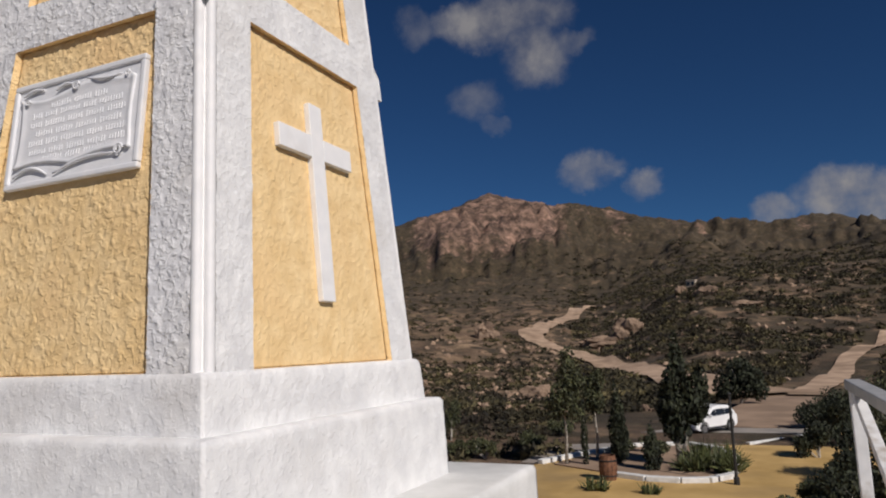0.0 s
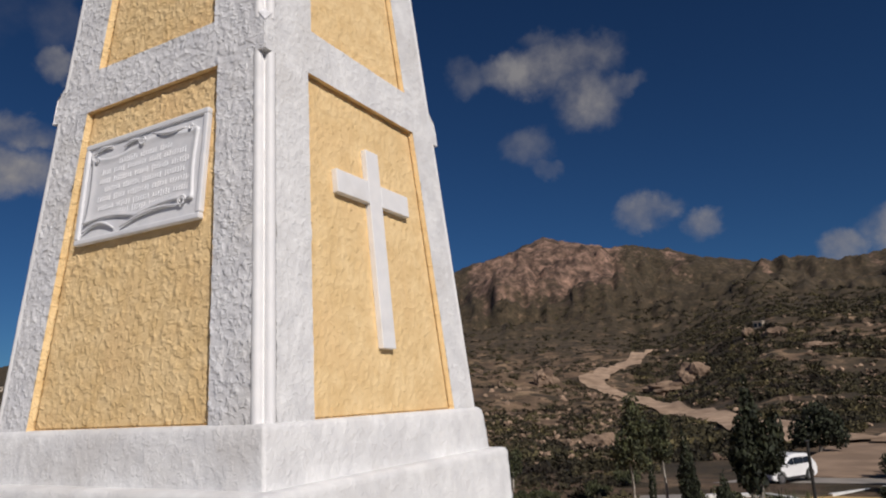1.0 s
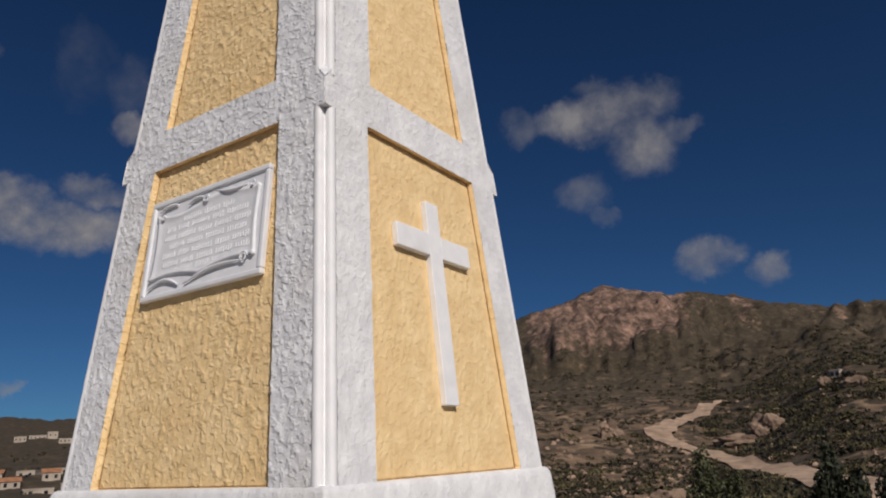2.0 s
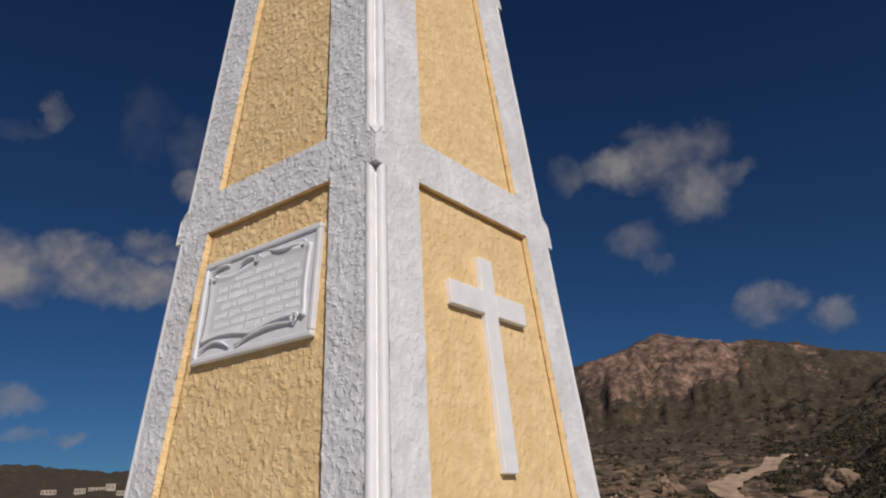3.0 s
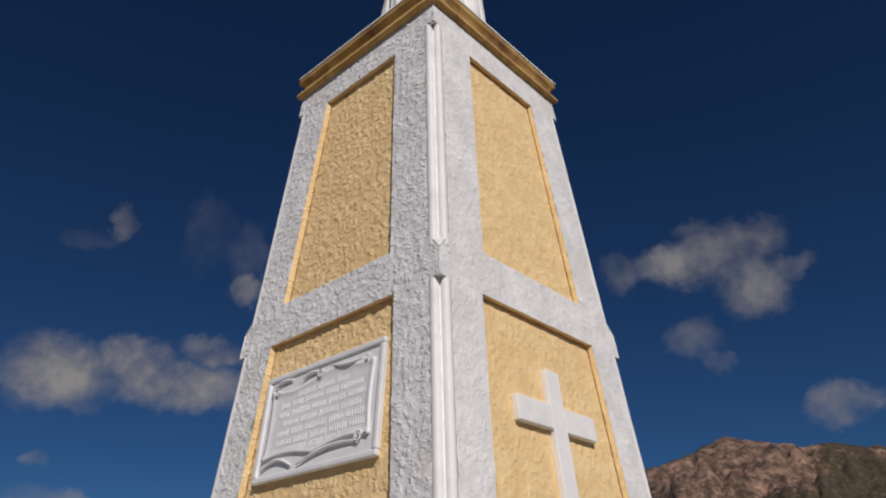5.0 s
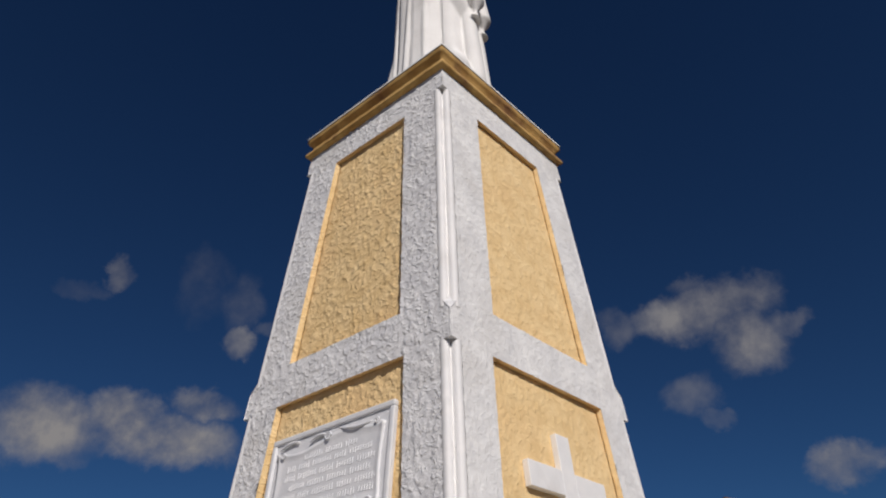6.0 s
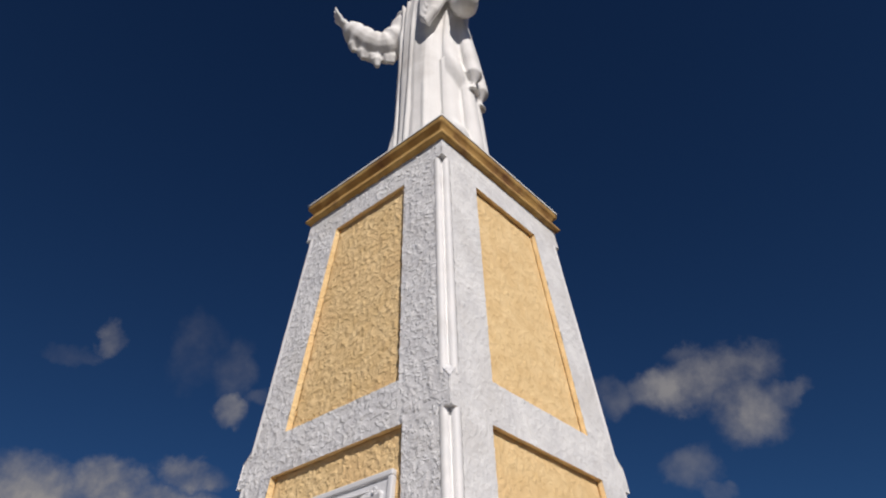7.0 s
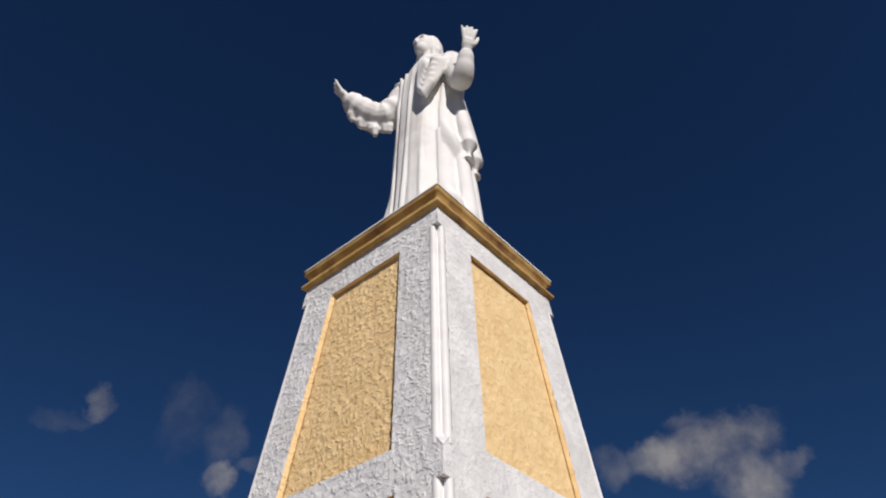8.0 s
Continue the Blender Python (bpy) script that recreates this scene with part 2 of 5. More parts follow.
def terrain_material():
    """Dry hillside: soil, scrub cover and bare pinkish rock where it is steep."""
    m = bpy.data.materials.new("dry_hillside")
    m.use_nodes = True
    nt = m.node_tree
    N, L = nt.nodes.new, nt.links.new
    bsdf = nt.nodes["Principled BSDF"]
    bsdf.inputs["Roughness"].default_value = 0.95
    geom = N("ShaderNodeNewGeometry")

    def noise_tex(scale, detail, rough=0.6):
        n = N("ShaderNodeTexNoise")
        n.inputs["Scale"].default_value, n.inputs["Detail"].default_value, n.inputs["Roughness"].default_value = scale, detail, rough
        L(geom.outputs["Position"], n.inputs["Vector"])
        return n.outputs["Fac"]

    def ramp(fac, stops):
        r = N("ShaderNodeValToRGB")
        r.color_ramp.elements[0].position, r.color_ramp.elements[0].color = stops[0][0], (*stops[0][1], 1)
        r.color_ramp.elements[1].position, r.color_ramp.elements[1].color = stops[-1][0], (*stops[-1][1], 1)
        for p, c in stops[1:-1]:
            e = r.color_ramp.elements.new(p)
            e.color = (*c, 1)
        L(fac, r.inputs["Fac"])
        return r.outputs["Color"]

    def blend(fac, a, b):
        x = N("ShaderNodeMix")
        x.data_type = "RGBA"
        L(fac, x.inputs[0])
        L(a, x.inputs[6])
        L(b, x.inputs[7])
        return x.outputs[2]

    soil = ramp(noise_tex(0.13, 8), [(0.3, (0.075, 0.047, 0.028)), (0.5, (0.17, 0.11, 0.066)), (0.7, (0.38, 0.26, 0.155))])
    scrub = ramp(noise_tex(0.35, 6), [(0.3, (0.016, 0.013, 0.007)), (0.55, (0.040, 0.031, 0.015)), (0.75, (0.075, 0.058, 0.027))])
    rock = ramp(noise_tex(0.05, 10, 0.75), [(0.36, (0.035, 0.024, 0.018)), (0.47, (0.15, 0.092, 0.066)), (0.60, (0.46, 0.285, 0.205))])
    cover = N("ShaderNodeMapRange")
    cover.inputs["From Min"].default_value, cover.inputs["From Max"].default_value = 0.42, 0.54
    growth = N("ShaderNodeAttribute")
    growth.attribute_name = "scrub_cover"
    grown = N("ShaderNodeMath")
    grown.operation = "ADD"
    L(growth.outputs["Fac"], grown.inputs[0])
    L(noise_tex(0.075, 10, 0.75), grown.inputs[1])
    L(grown.outputs[0], cover.inputs["Value"])
    bush = N("ShaderNodeTexVoronoi")
    bush.inputs["Scale"].default_value, bush.inputs["Randomness"].default_value = 0.2, 1.0
    L(geom.outputs["Position"], bush.inputs["Vector"])
    clump = N("ShaderNodeMath")
    clump.operation = "SUBTRACT"
    spread = N("ShaderNodeMath")
    spread.operation = "MULTIPLY_ADD"
    spread.inputs[1].default_value = 1.6
    L(growth.outputs["Fac"], spread.inputs[0])
    L(noise_tex(0.05, 6, 0.7), spread.inputs[2])
    L(spread.outputs[0], clump.inputs[0])
    L(bush.outputs["Distance"], clump.inputs[1])
    dots = N("ShaderNodeMapRange")
    dots.inputs["From Min"].default_value, dots.inputs["From Max"].default_value = 0.02, 0.12
    dots.inputs["To Max"].default_value = 0.9
    L(clump.outputs[0], dots.inputs["Value"])
    half_cover = N("ShaderNodeMath")
    half_cover.operation = "MULTIPLY"
    half_cover.inputs[1].default_value = 0.8
    L(cover.outputs[0], half_cover.inputs[0])
    overgrown = N("ShaderNodeMath")
    overgrown.operation = "MAXIMUM"
    L(half_cover.outputs[0], overgrown.inputs[0])
    L(dots.outputs[0], overgrown.inputs[1])
    ground = blend(overgrown.outputs[0], soil, scrub)
    bare = N("ShaderNodeAttribute")
    bare.attribute_name = "bare_rock"
    patchy = N("ShaderNodeMath")
    patchy.operation = "ADD"
    L(bare.outputs["Fac"], patchy.inputs[0])
    L(noise_tex(0.035, 8, 0.7), patchy.inputs[1])
    shown = N("ShaderNodeMapRange")
    shown.inputs["From Min"].default_value, shown.inputs["From Max"].default_value = 0.92, 1.12
    L(patchy.outputs[0], shown.inputs["Value"])
    bare_part = N("ShaderNodeMath")
    bare_part.operation = "SUBTRACT"
    bare_part.use_clamp = True
    tufts = N("ShaderNodeMath")
    tufts.operation = "MULTIPLY"
    tufts.inputs[1].default_value = 0.3
    L(dots.outputs[0], tufts.inputs[0])
    L(shown.outputs[0], bare_part.inputs[0])
    L(tufts.outputs[0], bare_part.inputs[1])
    L(blend(bare_part.outputs[0], ground, rock), bsdf.inputs["Base Color"])
    b = N("ShaderNodeBump")
    b.inputs["Strength"].default_value, b.inputs["Distance"].default_value = 0.8, 1.2
    L(noise_tex(0.22, 9, 0.7), b.inputs["Height"])
    crag = N("ShaderNodeBump")
    crag.inputs["Distance"].default_value = 9.0
    L(bare.outputs["Fac"], crag.inputs["Strength"])
    L(noise_tex(0.055, 7, 0.65), crag.inputs["Height"])
    L(b.outputs[0], crag.inputs["Normal"])
    L(crag.outputs[0], bsdf.inputs["Normal"])
    return m


M_HILL = terrain_material()


# ---- mesh helpers ----
def mesh_object(name, verts, faces, mat, parent=None, label="", smooth=False):
    me = bpy.data.meshes.new(name)
    me.from_pydata([tuple(v) for v in verts], [], faces)
    me.materials.append(mat)
    if smooth:
        me.polygons.foreach_set("use_smooth", [True] * len(me.polygons))
    ob = new(name, me)
    if parent:
        ob.parent = parent
    if label:
        ob["label"] = label
    return ob


def part(name, bm, mat, parent=None, label="", smooth=False):
    me = bpy.data.meshes.new(name)
    bmesh.ops.recalc_face_normals(bm, faces=bm.faces)
    bm.to_mesh(me)
    bm.free()
    me.materials.append(mat)
    if smooth:
        me.polygons.foreach_set("use_smooth", [True] * len(me.polygons))
    ob = new(name, me)
    if parent:
        ob.parent = parent
    if label:
        ob["label"] = label
    return ob


def thing(name, label, category, place=None, group="", kind=""):
    ob = new(name)
    ob.empty_display_size = 0.2
    if place is not None:
        ob.matrix_world = place
    return tagged(ob, label, category, group, kind)


def add_box(bm, size, place, bevel=0.0):
    made = bmesh.ops.create_cube(bm, size=1, matrix=place @ Matrix.Diagonal((*size, 1)))
    if bevel:
        edges = list({e for v in made["verts"] for e in v.link_edges})
        bmesh.ops.bevel(bm, geom=edges, offset=bevel, segments=2, affect="EDGES", profile=0.5)


def add_tube(bm, points, radii, sides=10, squash=1.0):
    """A tube through points with its own radius at each."""
    rings = []
    for i, p in enumerate(points):
        p = Vector(p)
        a, b = Vector(points[max(0, i - 1)]), Vector(points[min(len(points) - 1, i + 1)])
        q = (b - a).to_track_quat("Z", "Y")
        rings.append([bm.verts.new(p + q @ Vector((math.cos(2 * math.pi * k / sides) * radii[i], math.sin(2 * math.pi * k / sides) * radii[i] * squash, 0))) for k in range(sides)])
    for r, s in zip(rings, rings[1:]):
        for k in range(sides):
            bm.faces.new((r[k], r[(k + 1) % sides], s[(k + 1) % sides], s[k]))
    bm.faces.new(rings[0][::-1])
    bm.faces.new(rings[-1])


def add_ball(bm, centre, size, turn=None, segments=14):
    m = Matrix.Translation(centre) @ (turn.to_4x4() if turn else Matrix()) @ Matrix.Diagonal((*size, 1))
    bmesh.ops.create_uvsphere(bm, u_segments=segments, v_segments=segments // 2 + 2, radius=1, matrix=m)


def smooth_step(a, b, x):
    t = min(1.0, max(0.0, (x - a) / (b - a)))
    return t * t * (3 - 2 * t)


def table(x, rows):
    """Straight interpolation in rows of (x, value)."""
    if x <= rows[0][0]:
        return rows[0][1]
    for (x0, v0), (x1, v1) in zip(rows, rows[1:]):
        if x <= x1:
            return v0 + (v1 - v0) * (x - x0) / (x1 - x0)
    return rows[-1][1]


# ---- the land ----
SITE = Vector((2.4, -2.5, 1.52))  # the bearings and elevations below are taken from here
RIDGE = [(-180, 4.0), (-60, 4.5), (-25, 6.2), (-8.6, 7.5), (-6.3, 8.3), (-4.2, 8.7), (-1.5, 8.1), (1.1, 9.1), (3.0, 8.8), (5.1, 9.0), (8.2, 9.8), (10.4, 10.7),
         (13.5, 11.1), (15.0, 11.0), (15.8, 11.3), (18.4, 12.0), (20.2, 12.45), (21.6, 11.9), (23.4, 11.2), (26.2, 10.5), (28.1, 10.0), (34, 7.8), (44, 5.2), (55, 4.0),
         (61, 3.6), (62.5, 3.35), (66, 3.7), (70.5, 3.9), (80, 3.6), (180, 4.0)]
SLOPES = [  # elevation of the ground at a distance, along four bearings
    (-10, [(45, -7.0), (75, -4.4), (110, -2.6), (160, -1.0), (230, 2.2), (330, 4.6), (500, 5.2), (650, 6.0), (780, 7.0)]),
    (4, [(45, -7.0), (75, -4.1), (110, -2.6), (160, 0.2), (230, 3.6), (270, 4.6), (330, 4.2), (500, 5.2), (650, 6.6), (780, 7.8)]),
    (12, [(45, -7.0), (75, -4.6), (110, -3.0), (160, -1.9), (230, 0.0), (330, 2.2), (500, 3.4), (650, 5.6), (780, 8.3)]),
    (18, [(45, -6.8), (65, -5.0), (110, -3.0), (160, -1.2), (230, 1.0), (330, 2.6), (500, 4.0), (650, 6.6), (780, 9.4)]),
    (30, [(45, -6.8), (65, -5.0), (110, -2.4), (160, -0.6), (230, 1.4), (330, 3.0), (500, 4.4), (650, 6.2), (780, 8.0)]),
    (60, [(45, -7.0), (75, -5.6), (120, -4.2), (200, -2.0), (330, -0.4), (500, 0.6), (650, 1.6), (780, 2.4)]),
    (85, [(45, -7.0), (75, -5.6), (120, -4.2), (200, -2.0), (330, -0.4), (500, 0.6), (650, 1.6), (780, 2.4)]),
]
RIDGE_R = 950.0


def ground_elevation(az, r):
    cols = [(a, table(r, rows)) for a, rows in SLOPES]
    if r <= 780:
        return table(az, cols)
    top = table(az, RIDGE)
    low = table(az, cols)
    return low + (top - low) * smooth_step(780, RIDGE_R, r) ** 0.8


def ground_z(az, r):
    """Height of the land at a bearing and distance from SITE."""
    p = bearing_dir(az, 0) * r
    if r <= RIDGE_R:
        z = SITE.z + r * math.tan(radians(ground_elevation(az, max(r, 45))))
    else:
        z = SITE.z + RIDGE_R * math.tan(radians(table(az, RIDGE))) - 0.35 * (r - RIDGE_R)
        z = max(z, -30)
    if r < 45:
        z = -4.05 + (z + 4.05) * smooth_step(38, 45, r)
        z += 3.75 * (1 - smooth_step(7.5, 15, r))
    w = smooth_step(48, 110, r)
    if w > 0:
        rough = noise.fractal(p * 0.02, 1.0, 2.0, 5) * 3.2 + noise.fractal(p * 0.12, 1.0, 2.0, 4) * 0.7
        z += w * rough * min(1.0, r / 260)
        tall = smooth_step(2.5, 6.5, table(az, RIDGE) - 1.5)
        c = smooth_step(470, 720, r) * tall * (1 - 0.9 * smooth_step(RIDGE_R - 110, RIDGE_R, r))
        gully = noise.noise(Vector((az * 0.23, r * 0.0022, 2.0))) * 1.2 + abs(noise.noise(Vector((az * 0.6 + r * 0.002, r * 0.006, 7.0)))) * 0.9
        gully += 0.55 * noise.noise(Vector((az * 1.5, r * 0.016, 3.0))) + 0.35 * noise.noise(Vector((az * 3.3, r * 0.035, 13.0))) + 0.2 * noise.noise(Vector((az * 7.0, r * 0.08, 5.0)))
        bare = smooth_step(9, 14, az) * (1 - smooth_step(23, 29, az))
        ribs = sum(a * (0.55 - 2 * abs(noise.noise(Vector((p.x, p.y, 40.0)) / w_))) for w_, a in ((170.0, 14.0), (70.0, 15.0), (34.0, 10.0), (15.0, 4.5)))
        z -= c * (gully * (8 + 5 * bare) - ribs * (0.75 + 0.25 * bare))
    if r > RIDGE_R - 130:
        z += smooth_step(RIDGE_R - 130, RIDGE_R, r) * (noise.noise(Vector((az * 1.3, 0, 5))) * 2.5 + noise.noise(Vector((az * 4.1, 0, 9))) * 1.7 + noise.noise(Vector((az * 9.0, 0, 4))) * 0.9)
    return z


def on_ground(az, r, lift=0.0):
    d = bearing_dir(az, 0)
    return Vector((SITE.x + d.x * r, SITE.y + d.y * r, ground_z(az, r) + lift))


def at_xy(x, y, lift=0.0):
    dx, dy = x - SITE.x, y - SITE.y
    return Vector((x, y, ground_z(math.degrees(math.atan2(-dx, dy)), math.hypot(dx, dy)) + lift))


def surveyed(az, el, near=46.0, far=940.0):
    """The distance at which the land along a bearing first rises to an elevation."""
    r = near
    while r < far:
        if math.degrees(math.atan2(ground_z(az, r) - SITE.z, r)) >= el:
            return r
        r *= 1.012
    return far


def build_land():
    azs = [a * 0.22 for a in range(-70, 350)]
    azs = azs + [77 + k * 3.93 for k in range(1, 68)]
    radii = [0.5, 4, 7, 9, 11, 13, 15, 18, 24, 32, 38, 42]
    r = 45.0
    while r < RIDGE_R:
        radii.append(r)
        r *= 1.0 + (0.018 if r < 500 else 0.011)
    radii += [RIDGE_R, RIDGE_R + 15, RIDGE_R + 60, 1200, 1800, 3500]
    verts, faces = [], []
    n = len(azs)
    for rr in radii:
        for a in azs:
            verts.append(on_ground(a, rr))
    for i in range(len(radii) - 1):
        for k in range(n):
            j = (k + 1) % n
            faces.append((i * n + k, i * n + j, (i + 1) * n + j, (i + 1) * n + k))
    faces.append(tuple(range(n))[::-1])
    ob = mesh_object("ground", verts, faces, M_HILL, smooth=True)
    rock = ob.data.attributes.new("bare_rock", "FLOAT", "POINT")
    values = []
    for rr in radii:
        for a in azs:
            peak = smooth_step(11, 16, a) * (1 - smooth_step(24, 31, a)) * smooth_step(520, 760, rr)
            crest = smooth_step(720, 830, rr) * (1 - 0.6 * smooth_step(905, 945, rr)) * smooth_step(3, 7, table(a, RIDGE)) * (0.38 + 0.18 * noise.noise(Vector((a * 0.45, 1, 3))))
            # rock cover halved on the peak's upper left flank: its shade in the colour
            values.append(max(0.72 * peak * (1 - 0.5 * smooth_step(920, RIDGE_R, rr) * smooth_step(20.5, 22, a)), crest))
    rock.data.foreach_set("value", values)
    growth = ob.data.attributes.new("scrub_cover", "FLOAT", "POINT")
    growth.data.foreach_set("value", [0.09 * smooth_step(380, 620, rr) + 0.12 * smooth_step(45, 58, a) - 0.06 * smooth_step(12, 17, a) * (1 - smooth_step(34, 40, a)) * (1 - smooth_step(250, 400, rr)) for rr in radii for a in azs])
    tagged(ob, "dry scrubby hillsides rising to a rocky mountain ridge", "terrain", kind="structure")
    return ob


build_land()


def ribbon(name, line, width, mat, label, lift, across=4):
    """A strip draped over the land along a line of xy points."""
    pts = []
    for (a, b) in zip(line, line[1:]):
        steps = max(2, int((Vector(b) - Vector(a)).length / 2.0))
        pts += [Vector(a).lerp(Vector(b), i / steps) for i in range(steps)]
    pts.append(Vector(line[-1]))
    for _ in range(6):
        pts = [pts[0]] + [(pts[i - 1] + pts[i] * 2 + pts[i + 1]) / 4 for i in range(1, len(pts) - 1)] + [pts[-1]]
    verts, faces = [], []
    for i, p in enumerate(pts):
        t = (pts[min(i + 1, len(pts) - 1)] - pts[max(i - 1, 0)]).normalized()
        side = Vector((-t.y, t.x))
        w = width * (1 + 0.3 * noise.noise(Vector((i * 0.15, 3, width))))
        heights = []
        for k in range(across + 1):
            q = p + side * w * (k / across - 0.5)
            heights.append((q, at_xy(q.x, q.y).z))
        top = sum(h for _, h in heights) / len(heights)
        for q, h in heights:
            verts.append((q.x, q.y, max(h, top * 0.5 + h * 0.5) + lift))
    n = across + 1
    for i in range(len(pts) - 1):
        for k in range(across):
            faces.append((i * n + k, i * n + k + 1, (i + 1) * n + k + 1, (i + 1) * n + k))
    ob = mesh_object(name, verts, faces, mat, smooth=True)
    return tagged(ob, label, "road", kind="structure")


def survey_line(rows):
    out = []
    for az, el in rows:
        r = surveyed(az, el)
        d = bearing_dir(az, 0)
        out.append((SITE.x + d.x * r, SITE.y + d.y * r))
    return out


TRACK = survey_line([(0.2, -4.6), (3.4, -4.0), (6.2, -2.9), (9.8, -2.2), (13.6, -1.0), (16.6, 0.0), (17.4, 0.6), (15.8, 1.5), (13.6, 2.3), (12.4, 2.8)])
ribbon("dirt_track", TRACK, 7.5, M_TRACK, "pale tan dirt track winding up the valley", 0.35)
SIDE_PATH = survey_line([(-2.6, -4.6), (-4.4, -3.4), (-5.2, -2.4), (-6.2, -1.4), (-8.2, -0.2)])
ribbon("dirt_path", SIDE_PATH, 3.0, M_TRACK, "tan dirt path climbing the scrubby slope", 0.3)


def sheet(name, outline, z, mat, label, category, thick=0.06):
    bm = bmesh.new()
    low = [bm.verts.new((x, y, z - thick)) for x, y in outline]
    top = [bm.verts.new((x, y, z)) for x, y in outline]
    bm.faces.new(top)
    n = len(top)
    for k in range(n):
        bm.faces.new((low[k], low[(k + 1) % n], top[(k + 1) % n], top[k]))
    return tagged(part(name, bm, mat), label, category, kind="structure")


sheet("sand_yard", [(-16, 17), (-15, 28), (-7.6, 28.9), (-6, 32), (-3.7, 35.6), (1.2, 36.8), (4.2, 40.4), (10, 46), (14, 40), (14, 17), (0, 14.5)], -3.96, M_SAND, "level yard of yellow sand below the terrace", "ground")
sheet("road", [(-8.3, 29.6), (-7.6, 29.5), (-6.1, 32.5), (-3.9, 36.0), (1.2, 37.1), (4.2, 40.7), (6.0, 43), (4.5, 44.2), (1.5, 44.0), (-2, 44.5), (-5.5, 40), (-8.0, 34.5)], -3.95, M_ASPHALT, "grey dusty road curving past the planted island", "road")
sheet("dirt_lot", [(-2, 44.8), (1.5, 44.3), (4.5, 44.5), (6.2, 43.4), (8.5, 48), (9.5, 56), (9.5, 66), (7.0, 75), (2.0, 76), (0.5, 60)], -3.92, M_DIRT, "bare tan dirt lot beside the road", "ground")


# ---- the terrace ----
sheet("terrace_floor", [(-6.5, -7), (3.12, -7), (3.12, 2.2), (-6.5, 2.2)], 0.0, M_TERRACE, "paved hilltop terrace round the monument", "floor", 0.5)


def build_parapet():
    bm = bmesh.new()
    add_box(bm, (0.25, 9.2, 0.90), pose(-6.3, -2.4, 0.45), 0.01)
    add_box(bm, (0.33, 9.2, 0.08), pose(-6.3, -2.4, 0.94), 0.012)
    tagged(part("parapet_wall", bm, M_SLAB), "low white parapet wall at the terrace edge", "wall", kind="structure")


build_parapet()

# ---- the monument ----
Z_FOOT, Z_PANEL = 1.26, 1.47


def half(z):
    """Half-width of the tapering shaft."""
    return 0.8 - 0.077 * (z - 1.5)


def stucco(p, size):
    q = Vector(p)
    a = max(noise.noise(q * 34) - 0.02, 0.0) * 1.5 + max(noise.noise(q * 66 + Vector((3, 1, 7))), -0.15) * 0.85 + noise.noise(q * 9) * 0.25 - 0.3
    return a * size


FACES = {"front": 0, "east": 90, "back": 180, "west": 270}  # turns about z; the front carries the plaque


def on_face(turn, u, z, out=0.0):
    """A point of the shaft's face: u across, z up, out along the normal."""
    p = Vector((u, -half(z) - out, z))
    return Matrix.Rotation(radians(turn), 3, "Z") @ p


class Grid:
    """Patches of one surface, each a net of displaced points."""

    def __init__(self):
        self.verts, self.faces = [], []

    def patch(self, place, corners, nu, nv, rough, pinned=False, outward=None):
        """corners: (u, z, out) anticlockwise from lower left, in face coordinates. pinned: the rim stays put. outward: the one way in which the skin is uneven."""
        a, b, c, d = [Vector(x) for x in corners]
        base = len(self.verts)
        for j in range(nv + 1):
            for i in range(nu + 1):
                s, t = i / nu, j / nv
                q = a.lerp(b, s).lerp(d.lerp(c, s), t)
                p = place(q.x, q.y, q.z)
                if outward is None:
                    n = place(q.x, q.y, q.z + 1.0) - p
                else:
                    n = Vector((p.x, p.y, 0)).normalized() if i in (0, nu) else outward
                free = 0.0 if pinned and (i in (0, nu) or j in (0, nv)) else 1.0
                self.verts.append(p + n * stucco(p, rough) * free)
        for j in range(nv):
            for i in range(nu):
                k = base + j * (nu + 1) + i
                self.faces.append((k, k + 1, k + nu + 2, k + nu + 1))


    def welded(self, name, mat, parent, label):
        ob = mesh_object(name, self.verts, self.faces, mat, parent, label, smooth=True)
        bm = bmesh.new()
        bm.from_mesh(ob.data)
        bmesh.ops.remove_doubles(bm, verts=bm.verts, dist=0.0002)
        bm.to_mesh(ob.data)
        bm.free()
        return ob


CHAMFER = 0.062
TIERS = [(Z_PANEL, 2.923, 0.263), (3.14, 4.447, 0.288)]  # panel bottom, top, margin
Z_TOP = 4.645
RECESS = 0.028


